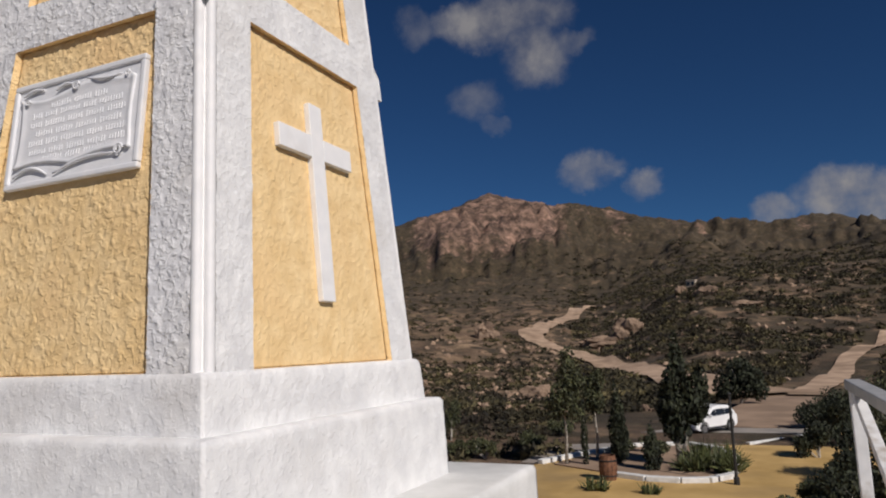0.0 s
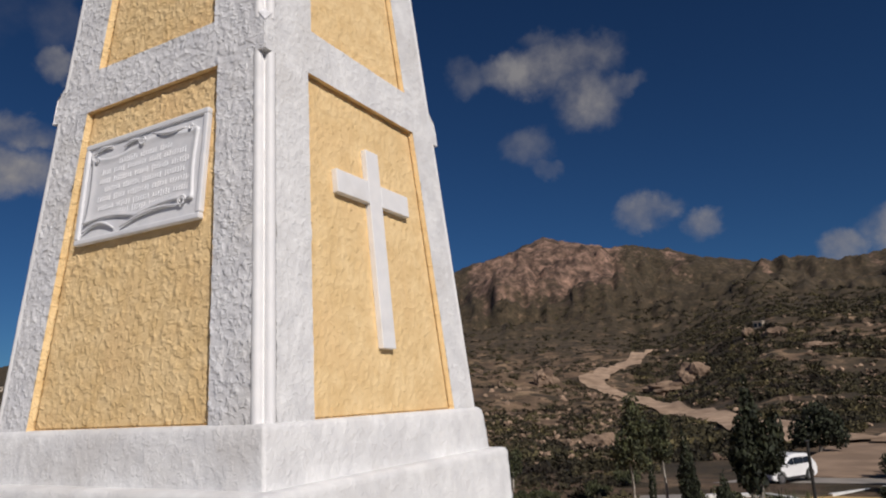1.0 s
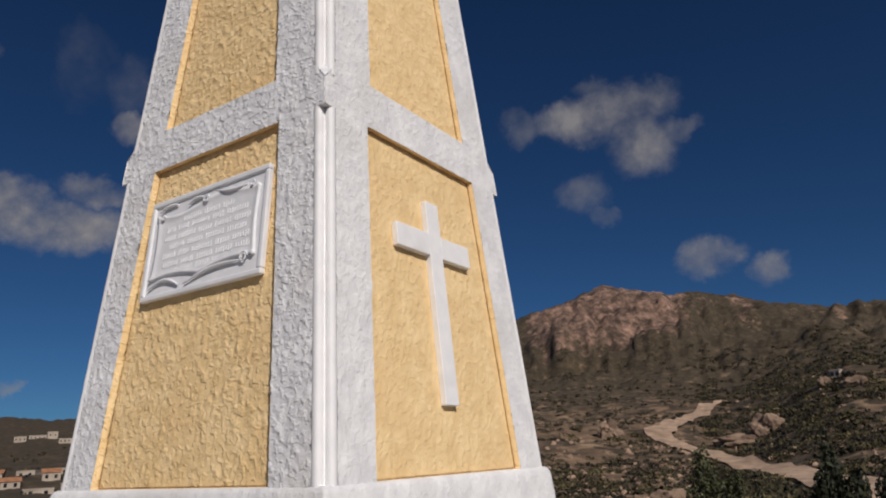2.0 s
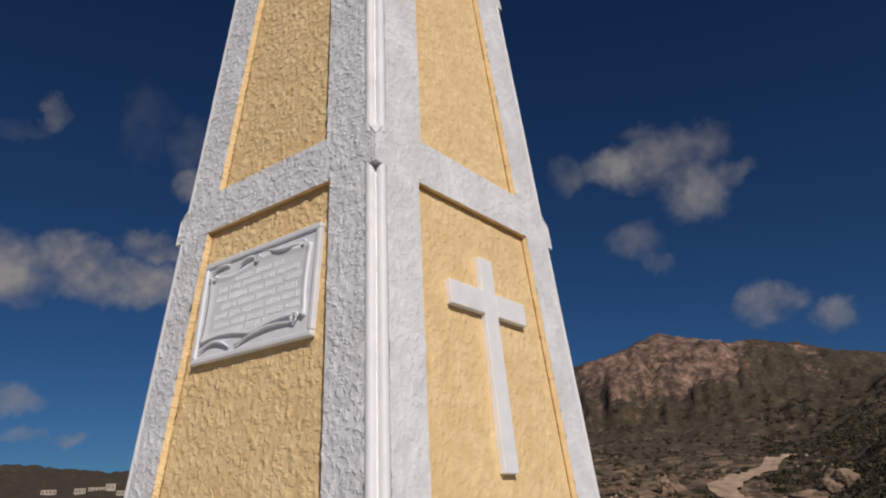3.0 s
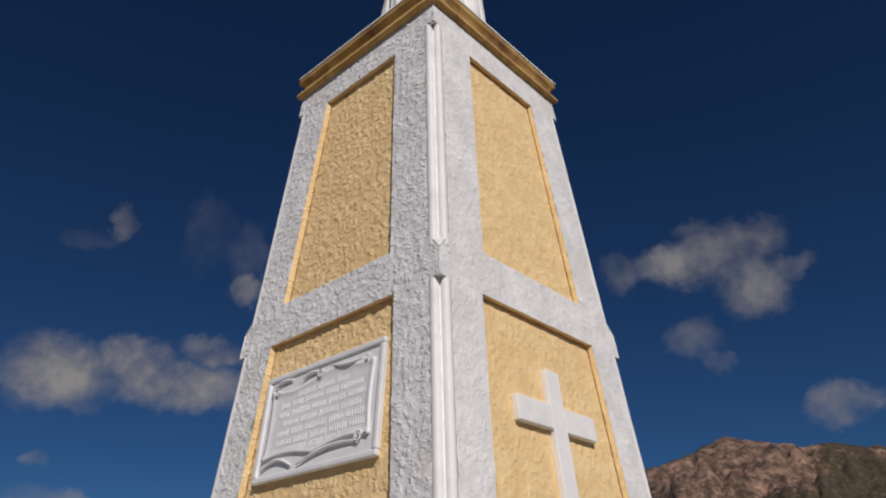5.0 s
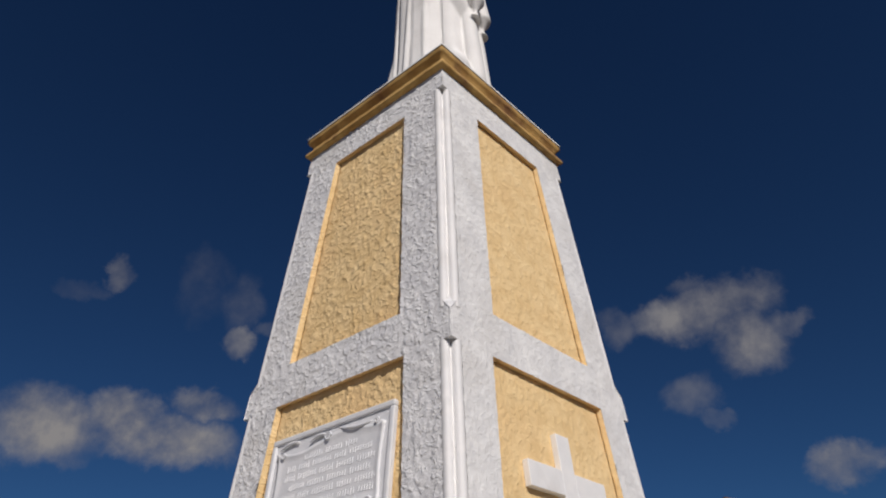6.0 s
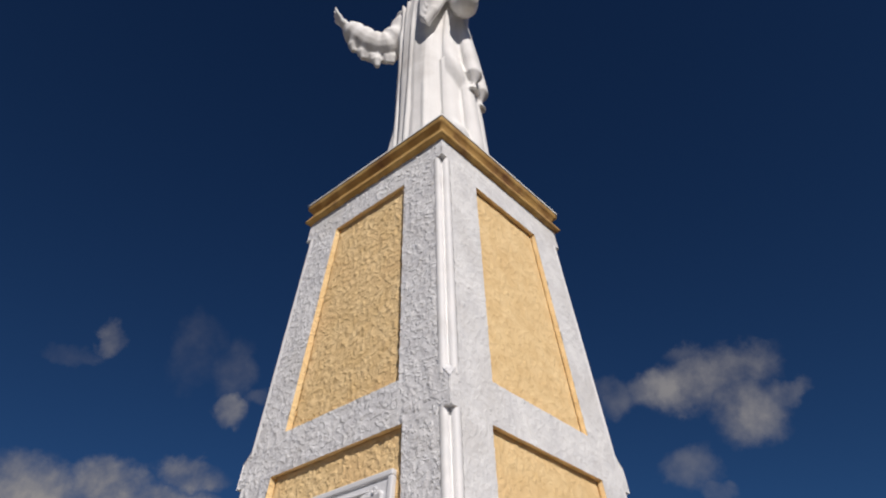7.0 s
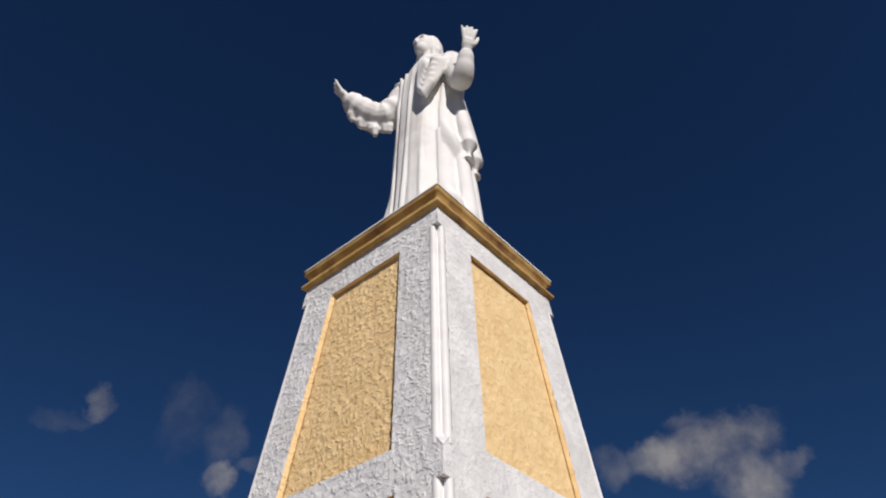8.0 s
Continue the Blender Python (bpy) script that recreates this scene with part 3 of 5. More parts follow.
def build_pedestal():
    root = thing("monument_pedestal", "tall tapering pedestal with white stucco frames and yellow panels", "pedestal")
    for name, turn in FACES.items():
        near = name in ("front", "east")
        step = 0.009 if near else 0.05
        place = lambda u, z, out, turn=turn: on_face(turn, u, z, out)
        g = Grid()
        rough = 0.0046 if name == "front" else 0.0026

        def add(u0, u1, z0, u2, u3, z1, g=g, step=step, rough=rough, place=place):
            wide, high = max(u1 - u0, u3 - u2), z1 - z0
            g.patch(place, [(u0, z0, 0), (u1, z0, 0), (u3, z1, 0), (u2, z1, 0)], max(1, int(wide / step)), max(1, int(high / step)), rough)

        def edge(z, cut):
            return half(z) - cut

        for z0, z1, m in TIERS:
            i0, i1 = half(z0) - m, half(z1) - m
            add(-edge(z0, CHAMFER), -i0, z0, -edge(z1, CHAMFER), -i1, z1)
            add(i0, edge(z0, CHAMFER), z0, i1, edge(z1, CHAMFER), z1)
        z0, z1, z2 = 2.923, 3.052, 3.14
        add(-half(z0) - 0.004, half(z0) + 0.004, z0, -half(z1) - 0.004, half(z1) + 0.004, z1)
        add(-half(z1) - 0.004, half(z1) + 0.004, z1, -edge(z2, CHAMFER), edge(z2, CHAMFER), z2)
        add(-edge(4.447, CHAMFER), edge(4.447, CHAMFER), 4.447, -edge(4.50, CHAMFER), edge(4.50, CHAMFER), 4.50)
        add(-half(4.50), half(4.50), 4.50, -half(Z_TOP), half(Z_TOP), Z_TOP)
        mesh_object("face_frame", g.verts, g.faces, M_STUCCO if name == "front" else M_STUCCO_FINE, root, "rough white stucco stiles and rails", smooth=True)
        for z0, z1, m in TIERS:
            g = Grid()
            i0, i1 = half(z0) - m, half(z1) - m
            nu, nv = max(2, int(2 * i0 / step)), max(2, int((z1 - z0) / step))
            # the reveal on the side that faces the sun is splayed
            sl, sr = (0.015, 0.0) if name == "front" else (0.0, 0.010)
            back = [(-i0 + sl, z0 + 0.004), (i0 - sr, z0 + 0.004), (i1 - sr, z1), (-i1 + sl, z1)]
            rim = [(-i0, z0), (i0, z0), (i1, z1), (-i1, z1)]
            g.patch(place, [(*q, -RECESS) for q in back], nu, nv, rough * 1.15, pinned=True)
            for k, n in enumerate((nu, nv, nu, nv)):
                j = (k + 1) % 4
                g.patch(place, [(*back[k], -RECESS), (*back[j], -RECESS), (*rim[j], -0.001), (*rim[k], -0.001)], n, 3, 0.003, pinned=True)
            g.welded("panel", M_YELLOW if name == "front" else M_YELLOW_FINE, root, "recessed panel of rough yellow stucco")
    # corner beads, and the chamfer behind them
    for turn in FACES.values():
        spin = Matrix.Rotation(radians(turn), 3, "Z")
        for z0, z1 in ((Z_PANEL - 0.005, 2.923), (3.08, 4.50)):
            verts, faces = [], []
            prof = []
            for k in range(25):
                s = k / 24
                fold = abs(math.sin(s * math.pi * 2)) ** 0.6
                prof.append((s, 0.024 * fold - 0.004))
            for j in range(31):
                z = z0 + (z1 - z0) * j / 30
                h = half(z)
                a, b = Vector((h - CHAMFER, -h, z)), Vector((h, -h + CHAMFER, z))
                out = Vector((0.7071, -0.7071, 0))
                for s, o in prof:
                    p = a.lerp(b, s) + out * (o - 0.002)
                    verts.append(spin @ (p + out * noise.noise(p * 25) * 0.0015))
            n = len(prof)
            for j in range(30):
                for k in range(n - 1):
                    faces.append((j * n + k, j * n + k + 1, (j + 1) * n + k + 1, (j + 1) * n + k))
            mesh_object("corner_bead", verts, faces, M_SMOOTH, root, "smooth white double bead moulding", smooth=True)
            h = half(z1)
            quad = [(h - CHAMFER, -h, z1), (h, -h + CHAMFER, z1), (h + 0.004, -h - 0.004, z1), (h - 0.06, -h + 0.06, z1)]
            mesh_object("bead_soffit", [spin @ Vector(q) for q in quad], [(0, 2, 1), (0, 1, 3)], M_STUCCO, root)
        h1, h2 = half(3.052), half(3.14)
        quad = [(h1 + 0.004, -h1 - 0.004, 3.052), (h2 - CHAMFER, -h2, 3.14), (h2, -h2 + CHAMFER, 3.14), (h2 - 0.06, -h2 + 0.06, 3.14)]
        mesh_object("corner_slope", [spin @ Vector(q) for q in quad], [(0, 2, 1), (1, 2, 3)], M_STUCCO, root)
    # inner core that closes the joints
    bm = bmesh.new()
    rings = []
    for z in (Z_PANEL - 0.1, Z_TOP):
        h = half(z) - 0.06
        rings.append([bm.verts.new((x * h, y * h, z)) for x, y in ((-1, -1), (1, -1), (1, 1), (-1, 1))])
    for k in range(4):
        bm.faces.new((rings[0][k], rings[0][(k + 1) % 4], rings[1][(k + 1) % 4], rings[1][k]))
    bm.faces.new(rings[1])
    part("core", bm, M_STUCCO, root)

    def square_stack(name, profile, mat, label, rough, step):
        """Rings of a square profile, (z, half) from below to above, with an uneven stucco skin."""
        g = Grid()
        for turn in FACES.values():
            spin = Matrix.Rotation(radians(turn), 3, "Z")
            for (za, ha), (zb, hb) in zip(profile, profile[1:]):
                nv = max(1, int(math.hypot(zb - za, hb - ha) / step))
                nu = max(2, int(2 * profile[0][1] / step))

                def place(u, t, out, za=za, ha=ha, zb=zb, hb=hb, spin=spin):
                    h = ha + (hb - ha) * t
                    n = Vector((0, -(zb - za), hb - ha))
                    n = n.normalized() if n.length else Vector((0, -1, 0))
                    return spin @ (Vector((u * h, -h, za + (zb - za) * t)) + Vector((0, n.y, -n.z)) * out)

                g.patch(place, [(-1, 0, 0), (1, 0, 0), (1, 1, 0), (-1, 1, 0)], nu, nv, rough, outward=spin @ Vector((0, -1, 0)))
        z, h = profile[-1]
        base = len(g.verts)
        g.verts += [Vector((x * h, y * h, z - 0.001)) for x, y in ((-1, -1), (1, -1), (1, 1), (-1, 1))]
        g.faces.append((base, base + 1, base + 2, base + 3))
        return g.welded(name, mat, root, label)

    square_stack("base_block", [(Z_FOOT - 0.01, 0.838), (Z_PANEL - 0.05, 0.824), (Z_PANEL - 0.02, 0.818), (Z_PANEL - 0.004, 0.810), (Z_PANEL + 0.002, 0.798), (Z_PANEL + 0.003, 0.70)], M_STUCCO_FINE, "plain white stucco base block", 0.004, 0.014)
    square_stack("plinth", [(0.84, 0.925), (Z_FOOT - 0.02, 0.91), (Z_FOOT - 0.004, 0.90), (Z_FOOT, 0.885), (Z_FOOT + 0.002, 0.7)], M_STUCCO_FINE, "white stucco plinth with worn edges", 0.003, 0.016)
    square_stack("bottom_step", [(0.0, 1.31), (0.82, 1.30), (0.845, 1.29), (0.85, 1.27), (0.852, 0.8)], M_SLAB, "broad whitewashed concrete step", 0.0015, 0.03)
    cap = [(Z_TOP - 0.004, 0.545), (Z_TOP + 0.004, 0.580), (Z_TOP + 0.012, 0.590), (Z_TOP + 0.026, 0.590), (Z_TOP + 0.031, 0.562), (Z_TOP + 0.062, 0.554),
           (Z_TOP + 0.090, 0.560), (Z_TOP + 0.112, 0.576), (Z_TOP + 0.120, 0.584), (Z_TOP + 0.150, 0.584)]
    square_stack("cap_moulding", cap, M_OCHRE, "stained ochre cap moulding", 0.0014, 0.02)
    square_stack("cap_slab", [(Z_TOP + 0.1505, 0.588), (Z_TOP + 0.162, 0.588), (Z_TOP + 0.166, 0.580)], M_SLAB, "pale weathered top edge", 0.001, 0.03)
    return root


build_pedestal()
Z_CAP = Z_TOP + 0.166


def face_frame_matrix(turn, u, z, out):
    """A pose on a face of the shaft: x across, y up the slope, z outwards."""
    o = on_face(turn, u, z, out)
    x = (on_face(turn, u + 1, z, out) - o).normalized()
    y = (on_face(turn, u, z + 1, out) - o).normalized()
    n = x.cross(y)
    m = Matrix((x, y, n)).transposed().to_4x4()
    m.translation = o
    return m


def build_plaque():
    """A cast plaque: moulded frame and an unrolled scroll with raised lines of worn writing."""
    w, h = 0.790, 0.480
    root = thing("plaque", "grey-white cast plaque with raised scroll and worn lettering", "plaque", face_frame_matrix(0, 0.004, 2.500, -RECESS + 0.003))
    bm = bmesh.new()
    add_box(bm, (w - 0.02, h - 0.02, 0.022), pose(0, 0, 0.005))
    part("backing", bm, M_PLAQUE, root)
    for x, y, sx, sy in ((0, h / 2 - 0.012, w, 0.026), (0, -h / 2 + 0.012, w, 0.026), (-w / 2 + 0.012, 0, 0.026, h - 0.05), (w / 2 - 0.012, 0, 0.026, h - 0.05)):
        bm = bmesh.new()
        add_box(bm, (sx, sy, 0.027), pose(x, y, 0.0135), 0.006)
        part("frame_bar", bm, M_PLAQUE, root)

    def edge(x, top):
        s = x / (w / 2)
        if top:
            return 0.168 + 0.016 * math.sin(s * 5.0 + 0.6) + 0.012 * s
        return -0.168 + (0.030 * abs(math.sin(s * 2.9)) if abs(s) > 0.02 else 0.0)

    bm = bmesh.new()
    nx, ny = 60, 24
    rows = []
    for j in range(ny + 1):
        t = j / ny
        row = []
        for i in range(nx + 1):
            x = (i / nx - 0.5) * (w - 0.105)
            x *= 1 - 0.035 * math.sin(math.pi * t)
            y = edge(x, False) + (edge(x, True) - edge(x, False)) * t
            lip = 0.008 * (math.exp(-(t / 0.05) ** 2) + math.exp(-((1 - t) / 0.05) ** 2)) + 0.007 * math.exp(-((0.5 - abs(i / nx - 0.5)) / 0.03) ** 2)
            row.append(bm.verts.new((x, y, 0.018 + lip)))
        rows.append(row)
    for a, b in zip(rows, rows[1:]):
        for i in range(nx):
            bm.faces.new((a[i], a[i + 1], b[i + 1], b[i]))
    rim = [e for e in bm.edges if e.is_boundary]
    made = bmesh.ops.extrude_edge_only(bm, edges=rim)
    for v in made["geom"]:
        if isinstance(v, bmesh.types.BMVert):
            v.co.z = 0.014
    part("scroll", bm, M_PLAQUE, root, "unrolled parchment relief", smooth=True)
    # rolled ends of the parchment
    for cx, cy, r, turns in ((0.285, -0.150, 0.024, 1.6), (0.0, 0.176, 0.020, 1.5), (0.30, 0.172, 0.014, 1.3), (-0.30, 0.150, 0.014, 1.3)):
        bm = bmesh.new()
        pts = [(cx + r * (1 - 0.62 * k / 24) * math.cos(2 * math.pi * turns * k / 24), cy + r * (1 - 0.62 * k / 24) * math.sin(2 * math.pi * turns * k / 24), 0.027) for k in range(25)]
        add_tube(bm, pts, [0.0045] * 25, 6)
        part("scroll_curl", bm, M_PLAQUE, root, smooth=True)
    for x0, x1, y0, y1, sag in ((-0.34, -0.13, -0.190, -0.196, 0.034), (-0.085, 0.27, -0.200, -0.162, 0.022), (-0.33, -0.20, 0.182, 0.196, 0.012), (-0.12, -0.02, 0.176, 0.190, 0.012), (0.06, 0.27, 0.200, 0.178, -0.012)):
        bm = bmesh.new()
        pts = [(x0 + (x1 - x0) * k / 12, y0 + (y1 - y0) * k / 12 + sag * math.sin(math.pi * k / 12), 0.025) for k in range(13)]
        add_tube(bm, pts, [0.0035 + 0.005 * math.sin(math.pi * k / 12) for k in range(13)], 6)
        part("scroll_fold", bm, M_PLAQUE, root, smooth=True)
    rng = random.Random(5)
    for row, (y, wide) in enumerate(((0.120, 0.30), (0.082, 0.52), (0.040, 0.54), (-0.002, 0.46), (-0.044, 0.54), (-0.086, 0.52), (-0.122, 0.34))):
        bm = bmesh.new()
        x = -wide / 2
        while x < wide / 2:
            n = rng.randint(4, 9)
            for _ in range(n):
                tall = rng.choice((0.020, 0.024, 0.028))
                add_box(bm, (0.0075, tall, 0.003), pose(x, y, 0.0188))
                x += 0.0155
            x += 0.016
        part("writing_bar", bm, M_PLAQUE, root)["kind"] = "stuff"


build_plaque()


def build_cross():
    m = face_frame_matrix(90, 0.006, 2.216, -RECESS + 0.006)
    root = thing("wall_cross", "plain white latin cross fixed to a yellow panel", "cross", m)
    for name, wide, high, x, y in (("upright", 0.10, 0.935, 0, 0), ("crossbar", 0.239, 0.107, -0.1695, 0.254), ("crossbar", 0.239, 0.107, 0.1695, 0.254)):
        bm = bmesh.new()
        add_box(bm, (wide, high, 0.030), pose(x, y, 0.009), 0.003)
        part(name, bm, M_SMOOTH, root)


build_cross()


# ---- the statue ----
def build_statue():
    """A robed figure with both arms held out; one joined and remeshed body. It faces the plaque's side, -y."""
    bm = bmesh.new()
    H = 3.14
    ring = 72
    rows = []
    # height, half-width across, half-depth, forward shift
    prof = [(0.00, 0.275, 0.275, 0.00), (0.10, 0.280, 0.28, 0.00), (0.35, 0.262, 0.265, 0.0), (0.80, 0.250, 0.245, 0.0), (1.25, 0.245, 0.232, -0.01), (1.60, 0.245, 0.22, -0.01),
            (1.95, 0.275, 0.215, 0.0), (2.20, 0.305, 0.21, 0.01), (2.36, 0.31, 0.20, 0.02), (2.50, 0.24, 0.17, 0.02), (2.58, 0.15, 0.13, 0.01), (2.64, 0.10, 0.105, 0.0)]
    nz = 90

    def girth(z, a):
        wx = table(z, [(p[0], p[1]) for p in prof])
        wy = table(z, [(p[0], p[2]) for p in prof])
        sy = table(z, [(p[0], p[3]) for p in prof])
        return wx, wy, sy

    for j in range(nz + 1):
        z = 2.64 * j / nz
        fade = (1 - smooth_step(1.8, 2.5, z)) * (0.7 + 0.3 * (1 - z / 2.6))
        r = []
        for k in range(ring):
            a = 2 * math.pi * k / ring
            wx, wy, sy = girth(z, a)
            fold = 0.6 * (1 - 2.2 * abs(math.sin(3.5 * a + 0.4 * math.sin(z * 1.1) + 0.6))) + 0.35 * (1 - 2 * abs(math.sin(5.5 * a + 1.7 + 0.25 * z))) + 0.25 * math.sin(3 * a + z)
            fold = max(fold, -0.8) if fold < 0 else fold ** 1.4
            s = 1 + fade * fold * 0.075
            r.append(bm.verts.new((wx * s * math.cos(a), sy + wy * s * math.sin(a), z)))
        rows.append(r)
    for r, s in zip(rows, rows[1:]):
        for k in range(ring):
            bm.faces.new((r[k], r[(k + 1) % ring], s[(k + 1) % ring], s[k]))
    bm.faces.new(rows[0][::-1])
    bm.faces.new(rows[-1])

    # mantle: shells round the back and the figure's left side, each with a bulging, tucked hem
    def shell(a0, a1, top, hem, gap, bulge, seed):
        outer, inner = [], []
        na, nh = 48, 36
        for j in range(nh + 1):
            t = j / nh
            ro, ri = [], []
            for i in range(na + 1):
                s = i / na
                a = radians(a0 + (a1 - a0) * s)
                low = hem + 0.07 * math.sin(5 * s * math.pi + seed) - 0.10 * math.sin(s * math.pi)
                z = low + (top - low) * t
                wx, wy, sy = girth(z, a)
                wave = 0.013 * math.sin(6 * s * math.pi + 0.8 * math.sin(3 * t) + seed) * (1 - 0.6 * t)
                lip = bulge * math.exp(-((t - 0.10) / 0.10) ** 2) * (0.65 + 0.35 * math.sin(4 * s * math.pi + seed)) - 0.03 * math.exp(-(t / 0.03) ** 2)
                edge = math.sin(min(1, min(s, 1 - s) * 7) * math.pi / 2)
                o = (gap * (1 - 0.5 * t) + wave + lip) * edge + 0.012
                ro.append(bm.verts.new(((wx + o) * math.cos(a), sy + (wy + o) * math.sin(a), z)))
                ri.append(bm.verts.new(((wx - 0.05) * math.cos(a), sy + (wy - 0.05) * math.sin(a), z)))
            outer.append(ro)
            inner.append(ri)
        for rows_, flip in ((outer, False), (inner, True)):
            for r, s in zip(rows_, rows_[1:]):
                for i in range(na):
                    q = (r[i], r[i + 1], s[i + 1], s[i])
                    bm.faces.new(q[::-1] if flip else q)
        for i in range(na):
            bm.faces.new((inner[0][i], inner[0][i + 1], outer[0][i + 1], outer[0][i]))
            bm.faces.new((outer[-1][i], outer[-1][i + 1], inner[-1][i + 1], inner[-1][i]))
        for j in range(nh):
            bm.faces.new((inner[j][0], outer[j][0], outer[j + 1][0], inner[j + 1][0]))
            bm.faces.new((outer[j][-1], inner[j][-1], inner[j + 1][-1], outer[j + 1][-1]))

    shell(-34, 128, 1.30, 0.30, 0.045, 0.075, 0.4)
    shell(-30, 150, 2.46, 1.06, 0.050, 0.095, 1.9)
    shell(122, 228, 2.46, 0.36, 0.030, 0.040, 2.7)
    # drape hanging from the left shoulder over the chest
    for k in range(5):
        low = 1.66 + 0.075 * k
        add_tube(bm, [(0.05 - 0.01 * k, -0.11, 2.50), (0.10 + 0.01 * k, -0.205, 2.25), (0.15 + 0.012 * k, -0.262 + 0.006 * k, low + 0.10), (0.185 + 0.012 * k, -0.268 + 0.006 * k, low), (0.235 + 0.01 * k, -0.25, low + 0.11), (0.31, -0.12, 2.20), (0.27, -0.04, 2.42)],
                 [0.034, 0.042, 0.046, 0.046, 0.044, 0.05, 0.05], 10)
    # the mantle's two stepped falls on the figure's left side
    for top, hem, out in ((2.10, 0.95, 0.135), (1.45, 0.12, 0.11)):
        for k in range(3):
            a = radians(8 + 34 * k)
            ca, sa = math.cos(a), math.sin(a)
            r0, r1 = 0.25 + 0.01 * k, 0.240 + out
            add_tube(bm, [(r0 * ca, r0 * sa, top), ((r0 + 0.06) * ca, (r0 + 0.06) * sa, (top + hem) / 2 + 0.1), (r1 * ca, r1 * sa, hem + 0.18 + 0.03 * k), (r1 * ca * 0.96, r1 * sa * 0.96, hem + 0.04 * k)],
                     [0.050, 0.066, 0.074, 0.058], 12, 0.8)
    # long straight folds of the robe in front
    for k, (x0, x1) in enumerate(((-0.03, -0.05), (-0.12, -0.10), (-0.185, -0.21), (0.10, 0.12))):
        add_tube(bm, [(x0, -0.17, 2.38 if k < 3 else 1.85), (x0 * 1.05, -0.212 + abs(x0) * 0.25, 1.9 if k < 3 else 1.6), (x0, -0.232 + abs(x0) * 0.3, 1.2), (x1, -0.268 + abs(x1) * 0.35, 0.2)], [0.016, 0.022, 0.023, 0.024], 8)
    # arms with wide hanging sleeves
    arms = {-1: [(-0.24, -0.02, 2.36), (-0.38, -0.08, 2.06), (-0.50, -0.20, 2.02), (-0.61, -0.34, 2.20), (-0.65, -0.38, 2.28)],
            1: [(0.27, -0.02, 2.32), (0.40, -0.06, 1.90), (0.47, -0.12, 1.74), (0.55, -0.17, 1.90), (0.575, -0.185, 1.97)]}
    for side, pts in arms.items():
        line = [(*p, r) for p, r in zip(pts, (0.135, 0.138, 0.135, 0.112, 0.070) if side < 0 else (0.115, 0.104, 0.090, 0.074, 0.052))]
        for _ in range(3):
            cut = [line[0]]
            for p, q in zip(line, line[1:]):
                cut += [tuple(0.75 * u + 0.25 * v for u, v in zip(p, q)), tuple(0.25 * u + 0.75 * v for u, v in zip(p, q))]
            line = cut + [line[-1]]
        add_tube(bm, [p[:3] for p in line], [p[3] * (1 + (0.07 if side < 0 else 0.02) * math.sin(1.35 * k) + 0.03 * math.sin(0.6 * k + 1)) for k, p in enumerate(line)], 16)
        a, b, c = Vector(pts[1]), Vector(pts[2]), Vector(pts[3])
        deep = 0.20 if side < 0 else 0.12
        for k in range(9 if side < 0 else 0):
            p = a.lerp(b, k / 4) if k < 4 else b.lerp(c, (k - 4) / 4.2)
            drop = deep + 0.05 * math.sin(k * 2.4 + 0.5)
            add_tube(bm, [p + Vector((0, 0, 0.07)), p + Vector((0, -0.02, -0.04)), p + Vector((side * 0.012, -0.01, -drop * 0.7)), p + Vector((side * 0.01, 0.0, -drop))], [0.05, 0.058, 0.05, 0.022], 8)
        wrist, aim = Vector(pts[4]), (Vector(pts[4]) - Vector(pts[2])).normalized()
        palm = wrist + aim * 0.07
        add_tube(bm, [wrist - aim * 0.05, wrist, palm, palm + aim * 0.05], [0.046, 0.040, 0.052, 0.044], 10, 0.7)
        across = aim.cross(Vector((0, 0, 1))).normalized()
        for k in range(4):
            root = palm + aim * 0.04 + across * (k - 1.5) * 0.024
            away = across * (k - 1.5) * 0.010
            add_tube(bm, [root, root + aim * 0.06 + away + Vector((0, 0, 0.012)), root + aim * (0.10 + 0.012 * (k in (1, 2))) + away * 2 + Vector((0, 0, 0.035))], [0.017, 0.016, 0.013], 7)
        add_tube(bm, [palm - across * side * 0.045, palm + aim * 0.02 - across * side * 0.08 + Vector((0, 0, 0.04)), palm + aim * 0.05 - across * side * 0.09 + Vector((0, 0, 0.07))], [0.02, 0.018, 0.014], 7)
    # neck, head, beard, long hair
    add_tube(bm, [(0, 0.01, 2.55), (0, -0.005, 2.70), (0, -0.02, 2.80)], [0.11, 0.085, 0.085], 14)
    before = set(bm.verts)
    tip = Euler((radians(8), 0, radians(-12))).to_matrix()
    add_ball(bm, (0, -0.035, 2.895), (0.118, 0.150, 0.190), tip, 20)
    add_ball(bm, (0.005, -0.105, 2.795), (0.070, 0.075, 0.085), tip, 14)
    add_ball(bm, (-0.010, -0.182, 2.885), (0.017, 0.028, 0.045), tip, 10)
    for k in range(-1, 2, 2):
        add_ball(bm, (k * 0.045 - 0.006, -0.163, 2.925), (0.042, 0.024, 0.018), tip, 10)
    add_ball(bm, (0, 0.010, 2.955), (0.124, 0.145, 0.155), tip, 20)
    for k in range(11):
        a = radians(-28 + k * 23.6)
        x, y = 0.105 * math.cos(a), 0.02 + 0.115 * math.sin(a)
        add_tube(bm, [(x * 0.75, y * 0.75, 3.06), (x, y, 2.93), (x * 1.06 + 0.01 * math.sin(k), y * 1.05, 2.78), (x * 1.02, y * 0.95, 2.62), (x * 1.0, y * 0.8, 2.50)], [0.034, 0.038, 0.036, 0.034, 0.02], 8)
    for v in bm.verts:
        if v not in before:
            v.co = Vector((0, -0.02, 2.62)) + (v.co - Vector((0, -0.02, 2.62))) * 0.9
